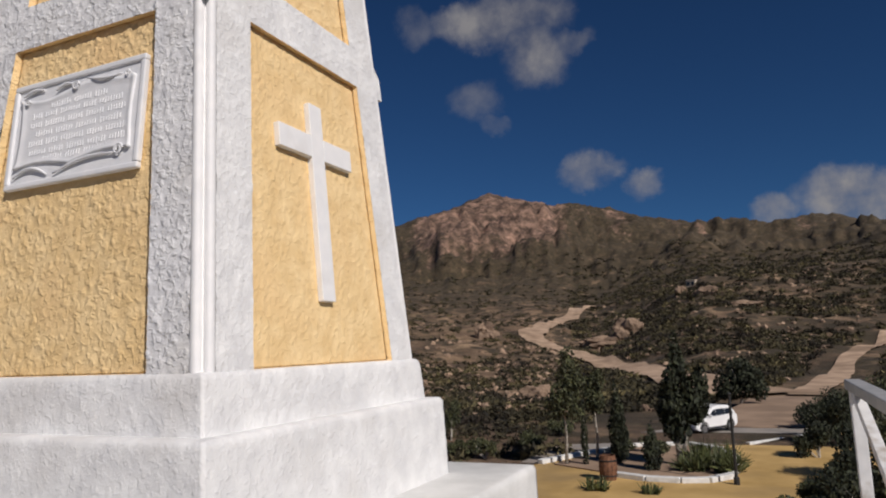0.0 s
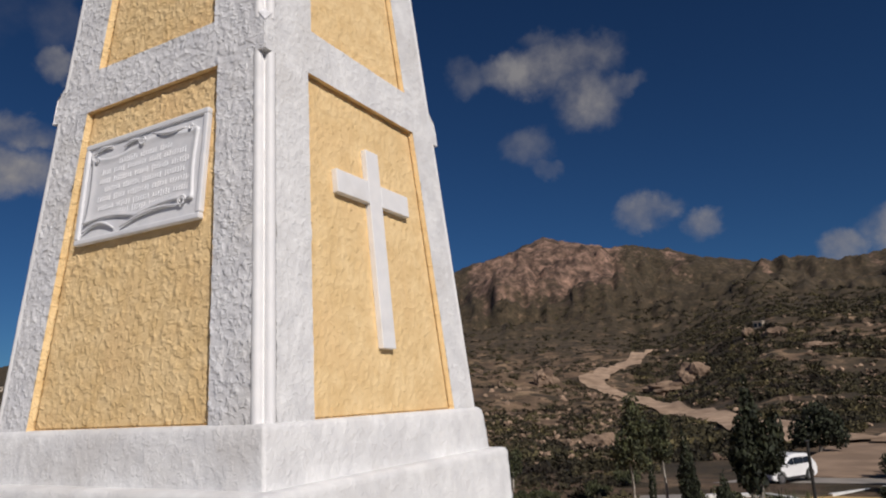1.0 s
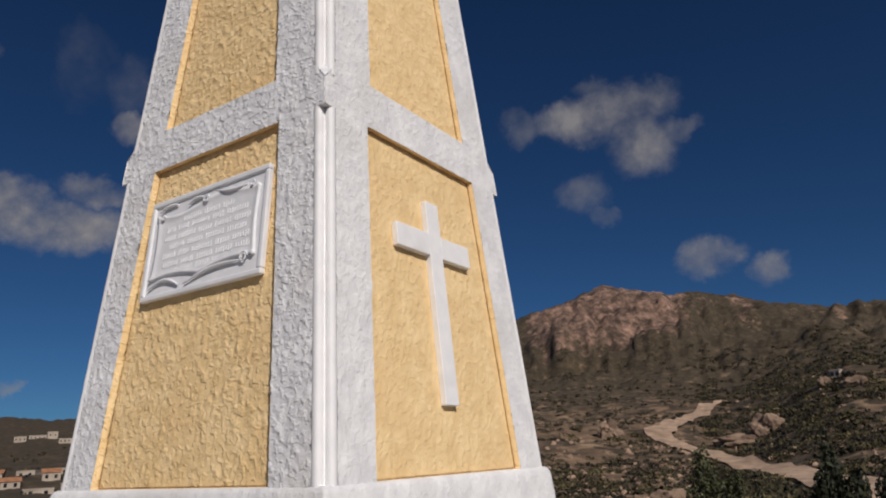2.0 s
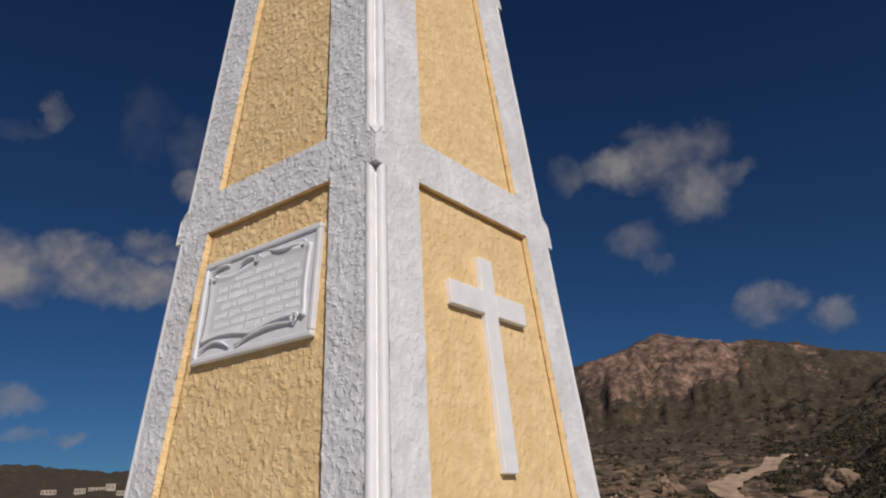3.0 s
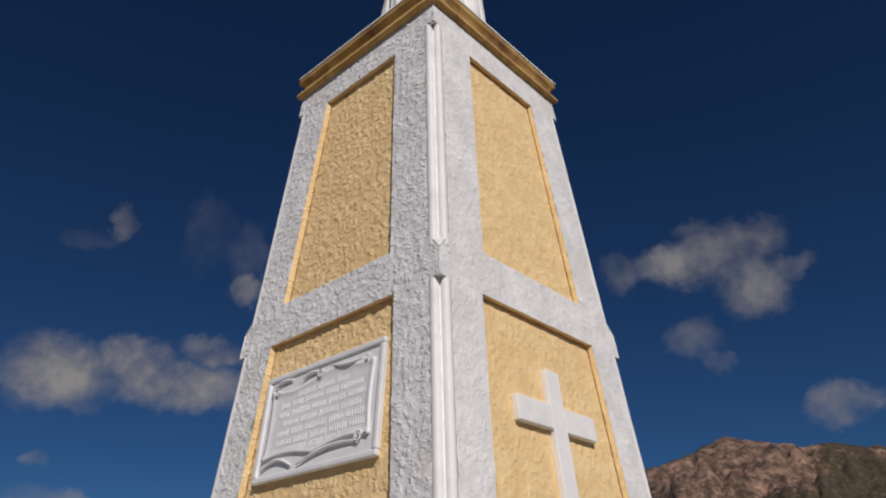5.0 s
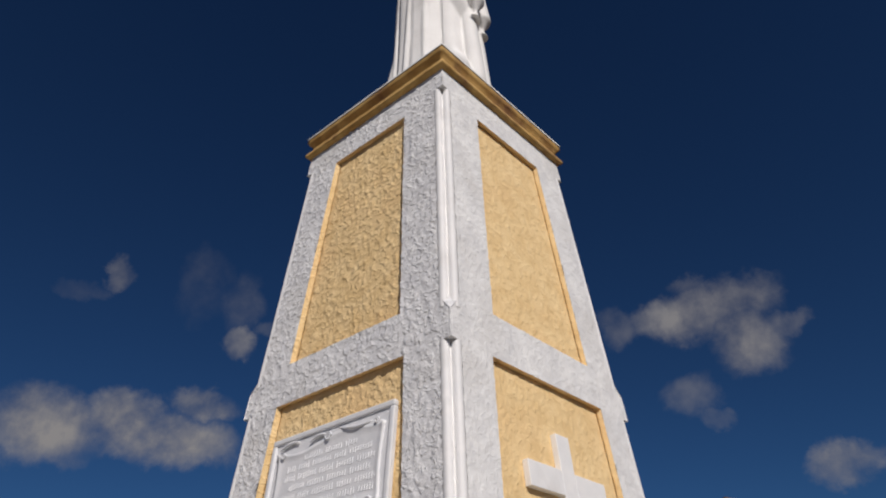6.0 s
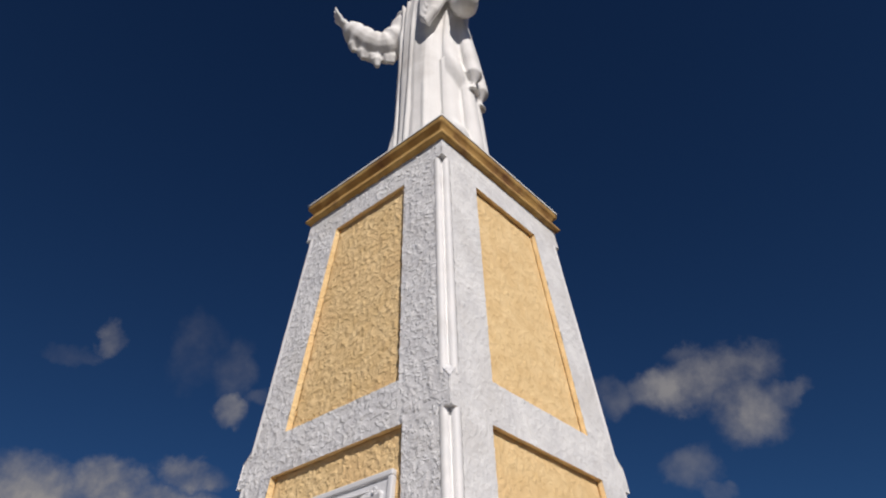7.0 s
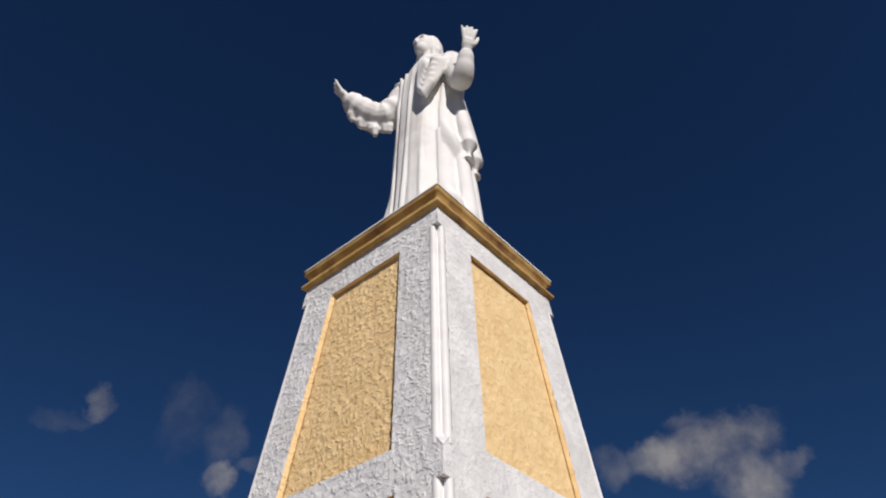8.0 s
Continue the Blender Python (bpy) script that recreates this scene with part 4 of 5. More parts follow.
    # feet and a low footing
    for k in (-1, 1):
        add_ball(bm, (k * 0.13, -0.27, 0.05), (0.065, 0.15, 0.06), None, 12)
    add_box(bm, (0.80, 0.72, 0.06), pose(0, -0.02, -0.005))
    ob = part("statue", bm, M_STATUE)
    ob.matrix_world = pose(0, 0, Z_CAP + 0.03)
    mod = ob.modifiers.new("remesh", "REMESH")
    mod.mode, mod.voxel_size, mod.use_smooth_shade = "VOXEL", 0.0095, True
    sm = ob.modifiers.new("smooth", "SMOOTH")
    sm.factor, sm.iterations = 0.5, 2
    tagged(ob, "white stone statue of a robed figure with outstretched arms", "statue")


build_statue()


# ---- the terrace railing ----
def build_railing():
    root = thing("terrace_railing", "white steel terrace railing with a grey top rail", "railing")
    x = 2.94
    for y in (1.44, -0.6, -6.2):
        bm = bmesh.new()
        add_box(bm, (0.055, 0.055, 1.24), pose(x, y, 0.62), 0.004)
        part("post", bm, M_RAIL, root)
    bm = bmesh.new()
    add_box(bm, (0.075, 7.9, 0.05), pose(x, -2.42, 1.265), 0.006)
    part("top_rail", bm, M_RAILGREY, root, "grey top rail")
    for ya, za, yb, zb in ((1.41, 1.235, -0.57, 0.60), (-0.63, 1.235, -3.3, 0.15), (-6.17, 1.235, -3.5, 0.15)):
        bm = bmesh.new()
        a, b = Vector((x, ya, za)), Vector((x, yb, zb))
        q = (b - a).to_track_quat("Z", "Y").to_matrix().to_4x4()
        q.translation = (a + b) / 2
        add_box(bm, (0.045, 0.045, (b - a).length), q, 0.004)
        part("brace", bm, M_RAIL, root)


build_railing()


# ---- the planted island, the road and what stands by it ----
YARD = -3.96


def build_kerb(name, line, label, width=0.32, height=0.30):
    root = thing(name, label, "kerb", kind="structure")
    for a, b in zip(line, line[1:]):
        a, b = Vector((*a, YARD)), Vector((*b, YARD))
        n = max(1, round((b - a).length / 1.1))
        for k in range(n):
            p, q = a.lerp(b, k / n), a.lerp(b, (k + 1) / n)
            turn = math.degrees(math.atan2(q.y - p.y, q.x - p.x))
            bm = bmesh.new()
            add_box(bm, ((q - p).length - 0.015, width, height), Matrix(), 0.03)
            ob = part("kerb_stone", bm, M_SLAB, root)
            ob.matrix_world = pose((p.x + q.x) / 2, (p.y + q.y) / 2, YARD + height / 2 - 0.02 + 0.01 * math.sin(3 * k), 0, 0, turn)


build_kerb("island_kerb", [(-7.3, 29.3), (-5.9, 32.2), (-3.8, 35.4), (-1.4, 36.2), (0.3, 34.6), (1.0, 32.2), (1.15, 29.8), (0.95, 27.6), (0.2, 26.6), (-0.8, 26.3), (-2.1, 26.4), (-3.4, 27.0)],
           "white painted kerb round a planted island", 0.32, 0.22)
build_kerb("road_kerb", [(1.4, 36.9), (2.6, 38.4), (4.2, 40.5), (5.4, 42.6)], "white painted kerb between sand and road", 0.24, 0.15)
sheet("island_soil", [(-6.6, 29.2), (-5.5, 32), (-3.6, 35.1), (-1.4, 35.9), (0.2, 34.4), (0.8, 32.2), (0.95, 29.8), (0.8, 27.8), (0.1, 26.8), (-0.8, 26.5), (-2.1, 26.6), (-3.2, 27.2)], YARD + 0.06, M_DIRT, "dark earth of the planted island", "ground", 0.1)


def leaf_cloud(rng, lobes, count, size, flat=1.0):
    """Many small leaf blades scattered through a set of lobes (centre, radii)."""
    verts, faces = [], []
    weights = [r[0] * r[1] * r[2] for _, r in lobes]
    for _ in range(count):
        c, r = rng.choices(lobes, weights)[0]
        d = Vector((rng.gauss(0, 1), rng.gauss(0, 1), rng.gauss(0, 1))).normalized() * (rng.random() ** 0.45)
        p = Vector(c) + Vector((d.x * r[0], d.y * r[1], d.z * r[2]))
        s = size * rng.uniform(0.6, 1.4)
        q = Euler((rng.uniform(0, 6.3), rng.uniform(0, 6.3), rng.uniform(0, 6.3))).to_matrix()
        k = len(verts)
        verts += [p + q @ Vector((-s, 0, 0)), p + q @ Vector((0, -s * 0.45, s * 0.1)), p + q @ Vector((s, 0, 0)), p + q @ Vector((0, s * 0.45, s * 0.1))]
        faces.append((k, k + 1, k + 2, k + 3))
    return verts, faces


def build_tree(x, y, label, trunks, lobes, count, size, leaf, seed, z=None, category="tree", bark=M_BARK):
    """trunks: lists of points with a radius each; lobes: crown parts, in metres from the foot."""
    rng = random.Random(seed)
    root = thing("tree", label, category, pose(x, y, (YARD + 0.04) if z is None else z))
    bm = bmesh.new()
    for pts in trunks:
        add_tube(bm, [p[:3] for p in pts], [p[3] for p in pts], 8)
        for _ in range(5):
            a = Vector(pts[-1][:3]).lerp(Vector(pts[-2][:3]), rng.random())
            c, r = rng.choice(lobes)
            b = Vector(c) + Vector((rng.uniform(-0.6, 0.6) * r[0], rng.uniform(-0.6, 0.6) * r[1], rng.uniform(-0.4, 0.6) * r[2]))
            w = pts[-1][3] * 0.6
            add_tube(bm, [a, a.lerp(b, 0.5) + Vector((0, 0, 0.1)), b], [w, w * 0.6, w * 0.2], 6)
    part("trunk", bm, bark, root, smooth=True)
    v, f = leaf_cloud(rng, lobes, count, size)
    mesh_object("crown", v, f, leaf, root)
    return root


def column(h, w, z0, wobble, seed):
    """Lobes stacked into a pointed column."""
    rng = random.Random(seed)
    out = []
    n = 9
    for k in range(n):
        s = k / (n - 1)
        r = w * (0.55 + 0.45 * math.sin(math.pi * min(1, 0.25 + s * 0.9))) * (1 - 0.75 * s ** 3)
        out.append(((rng.uniform(-1, 1) * wobble, rng.uniform(-1, 1) * wobble, z0 + (h - z0) * (0.06 + 0.88 * s)), (r, r, (h - z0) / n * 1.15)))
    return out


# big dark evergreen with a pale forked trunk
build_tree(-1.1, 29.9, "tall dark evergreen tree with a pale forked trunk", [[(0, 0, 0, 0.16), (-0.12, 0, 0.9, 0.11), (-0.3, 0, 2.2, 0.07)], [(0, 0, 0, 0.14), (0.2, 0.05, 1.0, 0.09), (0.35, 0, 2.2, 0.06)]],
           column(5.9, 0.72, 1.25, 0.12, 3) + [((0.75, 0, 2.9), (0.6, 0.6, 1.2)), ((0.4, 0.1, 2.3), (0.8, 0.7, 0.6)), ((-0.4, 0, 2.4), (0.5, 0.5, 0.8)), ((1.0, 0, 3.6), (0.35, 0.3, 0.7))], 5200, 0.13, M_CYPRESS, 11)
# narrow cypress
build_tree(-3.75, 29.9, "narrow pointed dark green cypress", [[(0, 0, 0, 0.09), (0, 0, 0.6, 0.07), (0.02, 0, 1.6, 0.05)]], column(3.75, 0.46, 0.25, 0.03, 5), 3200, 0.085, M_CYPRESS, 12)
# slender pale-trunked trees with open crowns
build_tree(-6.0, 29.2, "slender tree with pale trunk and thin olive crown", [[(0, 0, 0, 0.085), (0.04, 0, 1.2, 0.07), (0.0, 0.05, 2.4, 0.05), (0.06, 0, 3.4, 0.035)]],
           [((0.1, 0, 3.0), (0.75, 0.7, 0.8)), ((0.35, 0.1, 3.9), (0.65, 0.6, 0.75)), ((-0.35, 0, 2.5), (0.5, 0.5, 0.6)), ((0.25, 0, 4.7), (0.4, 0.4, 0.6)), ((0.5, 0, 2.3), (0.4, 0.4, 0.5))], 2300, 0.095, M_LEAF, 13)
build_tree(-5.0, 31.0, "young tree with pale trunk and sparse leaves", [[(0, 0, 0, 0.08), (0.06, 0, 1.0, 0.065), (0.0, 0, 2.0, 0.045), (-0.05, 0, 2.9, 0.03)]],
           [((0.0, 0, 2.6), (0.55, 0.5, 0.6)), ((-0.2, 0.1, 3.3), (0.45, 0.45, 0.6)), ((0.25, 0, 3.7), (0.35, 0.3, 0.5))], 1300, 0.09, M_LEAF, 14)
build_tree(-5.15, 29.3, "thin dark young cypress beside the kerb", [[(0, 0, 0, 0.05), (0, 0, 1.0, 0.04), (0, 0, 2.0, 0.02)]], column(3.2, 0.17, 0.1, 0.03, 6), 900, 0.07, M_CYPRESS, 15)
build_tree(-2.1, 28.6, "low dark green columnar shrub on the island", [[(0, 0, 0, 0.06), (0, 0, 0.5, 0.05), (0, 0, 1.0, 0.03)]], column(2.0, 0.42, 0.05, 0.08, 7), 1700, 0.08, M_CYPRESS, 16, category="shrub")
# dark round tree beyond the car
build_tree(0.55, 60.5, "dense dark round tree at the edge of the lot", [[(0, 0, -0.2, 0.2), (0.1, 0, 0.6, 0.15), (0, 0, 1.3, 0.1)]],
           [((-0.9, 0, 1.5), (1.3, 1.2, 1.2)), ((0.6, 0, 1.9), (1.4, 1.2, 1.4)), ((0.0, 0, 2.9), (1.0, 1.0, 0.9)), ((1.3, 0, 1.2), (0.9, 0.9, 0.9))], 3600, 0.17, M_CYPRESS, 17, z=-4.0)
# small tree by the road seen past the plinth
build_tree(-14.3, 35.0, "small dry tree with a pale thin trunk", [[(0, 0, 0, 0.07), (0.05, 0, 0.7, 0.055), (0.1, 0, 1.5, 0.03)]],
           [((0.1, 0, 1.6), (0.55, 0.5, 0.55)), ((0.35, 0, 2.2), (0.35, 0.35, 0.45)), ((-0.3, 0, 1.2), (0.4, 0.4, 0.4))], 900, 0.08, M_LEAF, 18, z=-4.1)


def build_spiky(x, y, z, label, count, length, seed, spread=0.8):
    """A clump of stiff blades."""
    rng = random.Random(seed)
    verts, faces = [], []
    for _ in range(count):
        a, tilt, l = rng.uniform(0, 6.28), rng.uniform(0.1, 1.15), length * rng.uniform(0.6, 1.1)
        d = Vector((math.cos(a) * math.sin(tilt), math.sin(a) * math.sin(tilt), math.cos(tilt)))
        s = Vector((-math.sin(a), math.cos(a), 0)) * 0.035
        o = Vector((rng.uniform(-1, 1) * spread, rng.uniform(-1, 1) * spread * 0.6, 0))
        k = len(verts)
        verts += [o - s, o + s, o + d * l * 0.6 + s * 0.7, o + d * l - Vector((0, 0, l * 0.12 * tilt)), o + d * l * 0.6 - s * 0.7]
        faces.append((k, k + 1, k + 2, k + 3, k + 4))
    ob = mesh_object("spiky_plant", verts, faces, M_AGAVE)
    ob.matrix_world = pose(x, y, z)
    tagged(ob, label, "plant", "spiky plants on the island")


build_spiky(0.15, 29.6, YARD + 0.05, "yellow-green spiky clump of stiff blades", 260, 1.35, 21, 0.75)
build_spiky(-0.6, 28.6, YARD + 0.05, "low yellow-green spiky clump on the island", 140, 0.85, 22, 0.5)
build_spiky(0.8, 28.3, YARD + 0.05, "spiky green clump beside the black post", 140, 1.1, 23, 0.35)
build_spiky(-3.6, 24.2, YARD, "dry tuft of blades on the yellow sand", 90, 0.6, 24, 0.4)
build_spiky(-1.6, 24.0, YARD, "small dry tuft of blades on the sand", 60, 0.5, 25, 0.3)


def build_shrub(x, y, z, w, h, label, seed, leaf=M_LEAF, count=1800):
    rng = random.Random(seed)
    lobes = [((rng.uniform(-0.6, 0.6) * w, rng.uniform(-0.5, 0.5) * w, h * rng.uniform(0.25, 0.75)), (w * rng.uniform(0.3, 0.5), w * rng.uniform(0.3, 0.5), h * rng.uniform(0.18, 0.34))) for _ in range(7)]
    root = thing("shrub", label, "shrub", pose(x, y, z), "dark shrubs on the bank")
    bm = bmesh.new()
    for c, r in lobes[:4]:
        add_tube(bm, [(0, 0, -0.1), (c[0] * 0.5, c[1] * 0.5, c[2] * 0.6), c], [0.05, 0.035, 0.012], 6)
    part("stems", bm, M_BARK, root)
    v, f = leaf_cloud(rng, lobes, count, 0.085)
    mesh_object("foliage", v, f, leaf, root)


for k, (az, r, w, h) in enumerate(((-3.6, 25.5, 1.1, 0.95), (-5.2, 24.0, 1.3, 1.8), (-6.6, 23.0, 1.5, 2.2), (-8.4, 23.0, 1.6, 2.4), (-5.2, 30.0, 1.3, 1.5), (-6.8, 31.0, 1.7, 2.6), (-8.6, 31.0, 2.0, 3.2),
                                   (-3.2, 36.0, 1.2, 1.6), (-5.2, 40.0, 1.9, 2.6), (-7.4, 42.0, 2.3, 3.4), (-4.4, 49.0, 1.6, 2.3), (-9.0, 46.0, 2.4, 3.4), (-1.6, 23.0, 0.9, 1.0), (-3.0, 47.0, 1.5, 1.6), (-5.6, 52.0, 2.2, 2.6), (-7.4, 55.0, 2.6, 3.0), (-3.9, 43.0, 1.5, 1.9))):
    p = on_ground(az, r)
    build_shrub(p.x, p.y, max(p.z, -4.0) if r < 44 else p.z, w, h, "dark olive shrub with dense small leaves", 40 + k, M_CYPRESS if k % 3 else M_LEAF, 2300)
for k, (x, y, w, h) in enumerate(((-10.5, 30.6, 1.0, 0.9), (-12.3, 31.6, 0.8, 0.8), (-9.0, 33.8, 0.9, 0.9), (-4.2, 33.2, 0.8, 0.8), (-2.6, 33.0, 0.8, 0.9), (-0.5, 31.5, 0.7, 0.7), (-8.6, 38.0, 1.2, 1.2))):
    build_shrub(x, y, YARD, w, h, "low dark shrub on bare earth", 70 + k, M_LEAF, 900)


def build_barrel(x, y):
    root = thing("barrel_bin", "brown wooden barrel bin on the sand", "bin", pose(x, y, YARD))
    n = 14
    for k in range(n):
        bm = bmesh.new()
        rows = []
        for j in range(6):
            z = 0.95 * j / 5
            r = 0.30 + 0.07 * math.sin(math.pi * j / 5)
            a0, a1 = 2 * math.pi * (k + 0.03) / n, 2 * math.pi * (k + 0.97) / n
            rows.append([bm.verts.new((rr * math.cos(a), rr * math.sin(a), z)) for rr, a in ((r, a0), (r, a1), (r - 0.03, a1), (r - 0.03, a0))])
        for a, b in zip(rows, rows[1:]):
            for i in range(4):
                bm.faces.new((a[i], a[(i + 1) % 4], b[(i + 1) % 4], b[i]))
        bm.faces.new(rows[0][::-1])
        bm.faces.new(rows[-1])
        part("stave", bm, M_BARREL, root)
    for z, r in ((0.18, 0.352), (0.76, 0.362)):
        bm = bmesh.new()
        add_tube(bm, [(0, 0, z - 0.025), (0, 0, z + 0.025)], [r, r], 24)
        part("hoop", bm, M_IRON, root, "black iron hoop")


build_barrel(-3.55, 26.3)


def build_post(x, y):
    root = thing("lamp_post", "thin black iron post at the island edge", "post", pose(x, y, YARD))
    bm = bmesh.new()
    add_tube(bm, [(0, 0, 0), (0, 0, 0.25), (0, 0, 0.3), (0, 0, 3.3)], [0.11, 0.11, 0.06, 0.05], 12)
    part("pole", bm, M_IRON, root)
    bm = bmesh.new()
    add_ball(bm, (0, 0, 3.33), (0.08, 0.08, 0.06), None, 12)
    part("finial", bm, M_IRON, root)


build_post(1.2, 26.4)


def build_car():
    """A white five-door crossover; x is its nose."""
    root = thing("car", "white five-door crossover car parked on the road", "car", pose(-0.95, 42.0, -3.95, 0, 0, -122) @ Matrix.Scale(0.93, 4))
    L, W = 4.25, 1.78
    # side outline of the lower body, then of the cabin
    body = [(-2.10, 0.42), (-2.12, 0.75), (-2.06, 1.02), (-1.3, 1.04), (0.0, 1.01), (0.95, 0.99), (1.55, 0.92), (1.98, 0.80), (2.12, 0.62), (2.10, 0.36), (1.8, 0.25), (-1.8, 0.25)]
    bm = bmesh.new()
    slices = []
    for y, inset in ((-W / 2, 0.06), (-W / 2 + 0.06, 0.0), (W / 2 - 0.06, 0.0), (W / 2, 0.06)):
        slices.append([bm.verts.new((x * (1 - inset * 0.25), y, z - inset * 0.5 * (z > 0.6) + inset * 0.3 * (z < 0.4))) for x, z in body])
    n = len(body)
    for a, b in zip(slices, slices[1:]):
        for k in range(n):
            bm.faces.new((a[k], a[(k + 1) % n], b[(k + 1) % n], b[k]))
    bm.faces.new(slices[0][::-1])
    bm.faces.new(slices[-1])
    bmesh.ops.bevel(bm, geom=list(bm.edges), offset=0.025, segments=2, affect="EDGES")
    shell = part("body", bm, M_CARPAINT, root, smooth=False)
    cabin = [(-2.03, 1.02), (-1.78, 1.45), (-1.45, 1.59), (-0.4, 1.63), (0.25, 1.55), (1.0, 1.0)]
    bm = bmesh.new()
    rows = []
    for y, s in ((-W / 2 + 0.05, 0), (-W / 2 + 0.17, 1), (W / 2 - 0.17, 1), (W / 2 - 0.05, 0)):
        rows.append([bm.verts.new((x, y if z < 1.1 else (y * 0.93), z if s or z < 1.1 else z - 0.10)) for x, z in cabin])
    for a, b in zip(rows, rows[1:]):
        for k in range(len(cabin) - 1):
            bm.faces.new((a[k], a[k + 1], b[k + 1], b[k]))
    bm.faces.new(rows[0][::-1])
    bm.faces.new(rows[-1])
    bmesh.ops.bevel(bm, geom=list(bm.edges), offset=0.02, segments=2, affect="EDGES")
    part("cabin", bm, M_CARPAINT, root)
    for side in (-1, 1):
        y0, y1 = side * (W / 2 - 0.035), side * (W / 2 - 0.115)
        for xs in (((-1.72, 1.09), (-0.95, 1.07), (-0.95, 1.40), (-1.45, 1.40)), ((-0.90, 1.07), (-0.05, 1.05), (-0.05, 1.43), (-0.90, 1.42)), ((0.0, 1.05), (0.80, 1.04), (0.22, 1.38), (0.0, 1.43))):
            bm = bmesh.new()
            ring = []
            for off in (0.0, 0.02):
                ring.append([bm.verts.new((x, (y0 if z < 1.2 else y1) + side * off, z)) for x, z in xs])
            bm.faces.new(ring[1])
            for k in range(4):
                bm.faces.new((ring[0][k], ring[0][(k + 1) % 4], ring[1][(k + 1) % 4], ring[1][k]))
            part("side_window", bm, M_GLASS, root, "dark tinted side window")
        bm = bmesh.new()
        add_ball(bm, (0.72, side * (W / 2 + 0.09), 1.06), (0.07, 0.11, 0.075), None, 12)
        part("mirror", bm, M_CARPAINT, root, smooth=True)
        bm = bmesh.new()
        add_ball(bm, (1.93, side * 0.66, 0.76), (0.17, 0.17, 0.07), None, 14)
        part("headlight", bm, M_RIM, root, "clear headlight", smooth=True)
        bm = bmesh.new()
        add_ball(bm, (-2.06, side * 0.72, 0.95), (0.08, 0.12, 0.13), None, 12)
        part("tail_light", bm, M_BARREL, root, "red tail light", smooth=True)
        bm = bmesh.new()
        add_box(bm, (2.0, 0.03, 0.12), pose(0.0, side * (W / 2 - 0.005), 0.34), 0.01)
        part("sill", bm, M_RUBBER, root, "black plastic sill")
        for x in (1.32, -1.32):
            bm = bmesh.new()
            add_tube(bm, [(x, side * (W / 2 - 0.24), 0.345), (x, side * (W / 2 - 0.2), 0.345), (x, side * (W / 2 + 0.0), 0.345), (x, side * (W / 2 + 0.02), 0.345)], [0.30, 0.345, 0.345, 0.32], 26)
            wheel = part("wheel", bm, M_RUBBER, root, "black tyre")
            bm = bmesh.new()
            add_tube(bm, [(x, side * (W / 2 + 0.0), 0.345), (x, side * (W / 2 + 0.035), 0.345)], [0.22, 0.20], 20)
            part("rim", bm, M_RIM, wheel, "grey alloy rim")
            bm = bmesh.new()
            pts = [(x + 0.40 * math.cos(a), side * (W / 2 + 0.0), 0.345 + 0.40 * math.sin(a)) for a in [math.pi * k / 14 for k in range(15)]]
            add_tube(bm, pts, [0.035] * 15, 6)
            part("wheel_arch", bm, M_RUBBER, root, "black plastic wheel arch")
    for name, pts in (("windscreen", [(0.98, 1.02), (0.28, 1.53)]), ("rear_window", [(-2.02, 1.10), (-1.83, 1.42)])):
        (xa, za), (xb, zb) = pts
        sign = 1 if xa > 0 else -1
        bm = bmesh.new()
        quad = [(xa, -0.74, za), (xa, 0.74, za), (xb, 0.62, zb), (xb, -0.62, zb)]
        off = Vector((zb - za, 0, abs(xa - xb))).normalized() * 0.025
        off.x *= sign
        low = [bm.verts.new(Vector(q) - off * 0.4) for q in quad]
        top = [bm.verts.new(Vector(q) + off) for q in quad]
        bm.faces.new(top)
        for k in range(4):
            bm.faces.new((low[k], low[(k + 1) % 4], top[(k + 1) % 4], top[k]))
        part(name, bm, M_GLASS, root, "dark window glass")
    bm = bmesh.new()
    add_box(bm, (0.05, 1.0, 0.16), pose(2.10, 0, 0.56), 0.02)
    part("grille", bm, M_RUBBER, root, "black grille")


build_car()


# ---- far houses ----
def build_house(az, r, w, d, h, label, seed, flat=False):
    rng = random.Random(seed)
    p = on_ground(az, r)
    root = thing("house", label, "house", pose(p.x, p.y, p.z - 0.6, 0, 0, az + rng.uniform(-25, 25)), "far houses")
    bm = bmesh.new()
    add_box(bm, (w, d, h), pose(0, 0, h / 2))
    part("wall", bm, M_HOUSE, root)
    bm = bmesh.new()
    if flat:
        add_box(bm, (w + 0.3, d + 0.3, 0.3), pose(0, 0, h + 0.15))
    else:
        e, top = 0.4, h + 1.5
        v = [bm.verts.new(q) for q in ((-w / 2 - e, -d / 2 - e, h), (w / 2 + e, -d / 2 - e, h), (w / 2 + e, d / 2 + e, h), (-w / 2 - e, d / 2 + e, h), (-w / 2 - e, 0, top), (w / 2 + e, 0, top))]
        for f in ((0, 1, 5, 4), (2, 3, 4, 5), (0, 4, 3), (1, 2, 5), (0, 3, 2, 1)):
            bm.faces.new([v[i] for i in f])
    part("roof", bm, M_HOUSE if flat else M_ROOF, root)
    k = max(2, int(w / 3))
    for i in range(k):
        bm = bmesh.new()
        add_box(bm, (1.0, 0.12, 1.3), pose(-w / 2 + (i + 0.5) * w / k, -d / 2 - 0.03, h * 0.55))
        part("window", bm, M_GLASS, root)


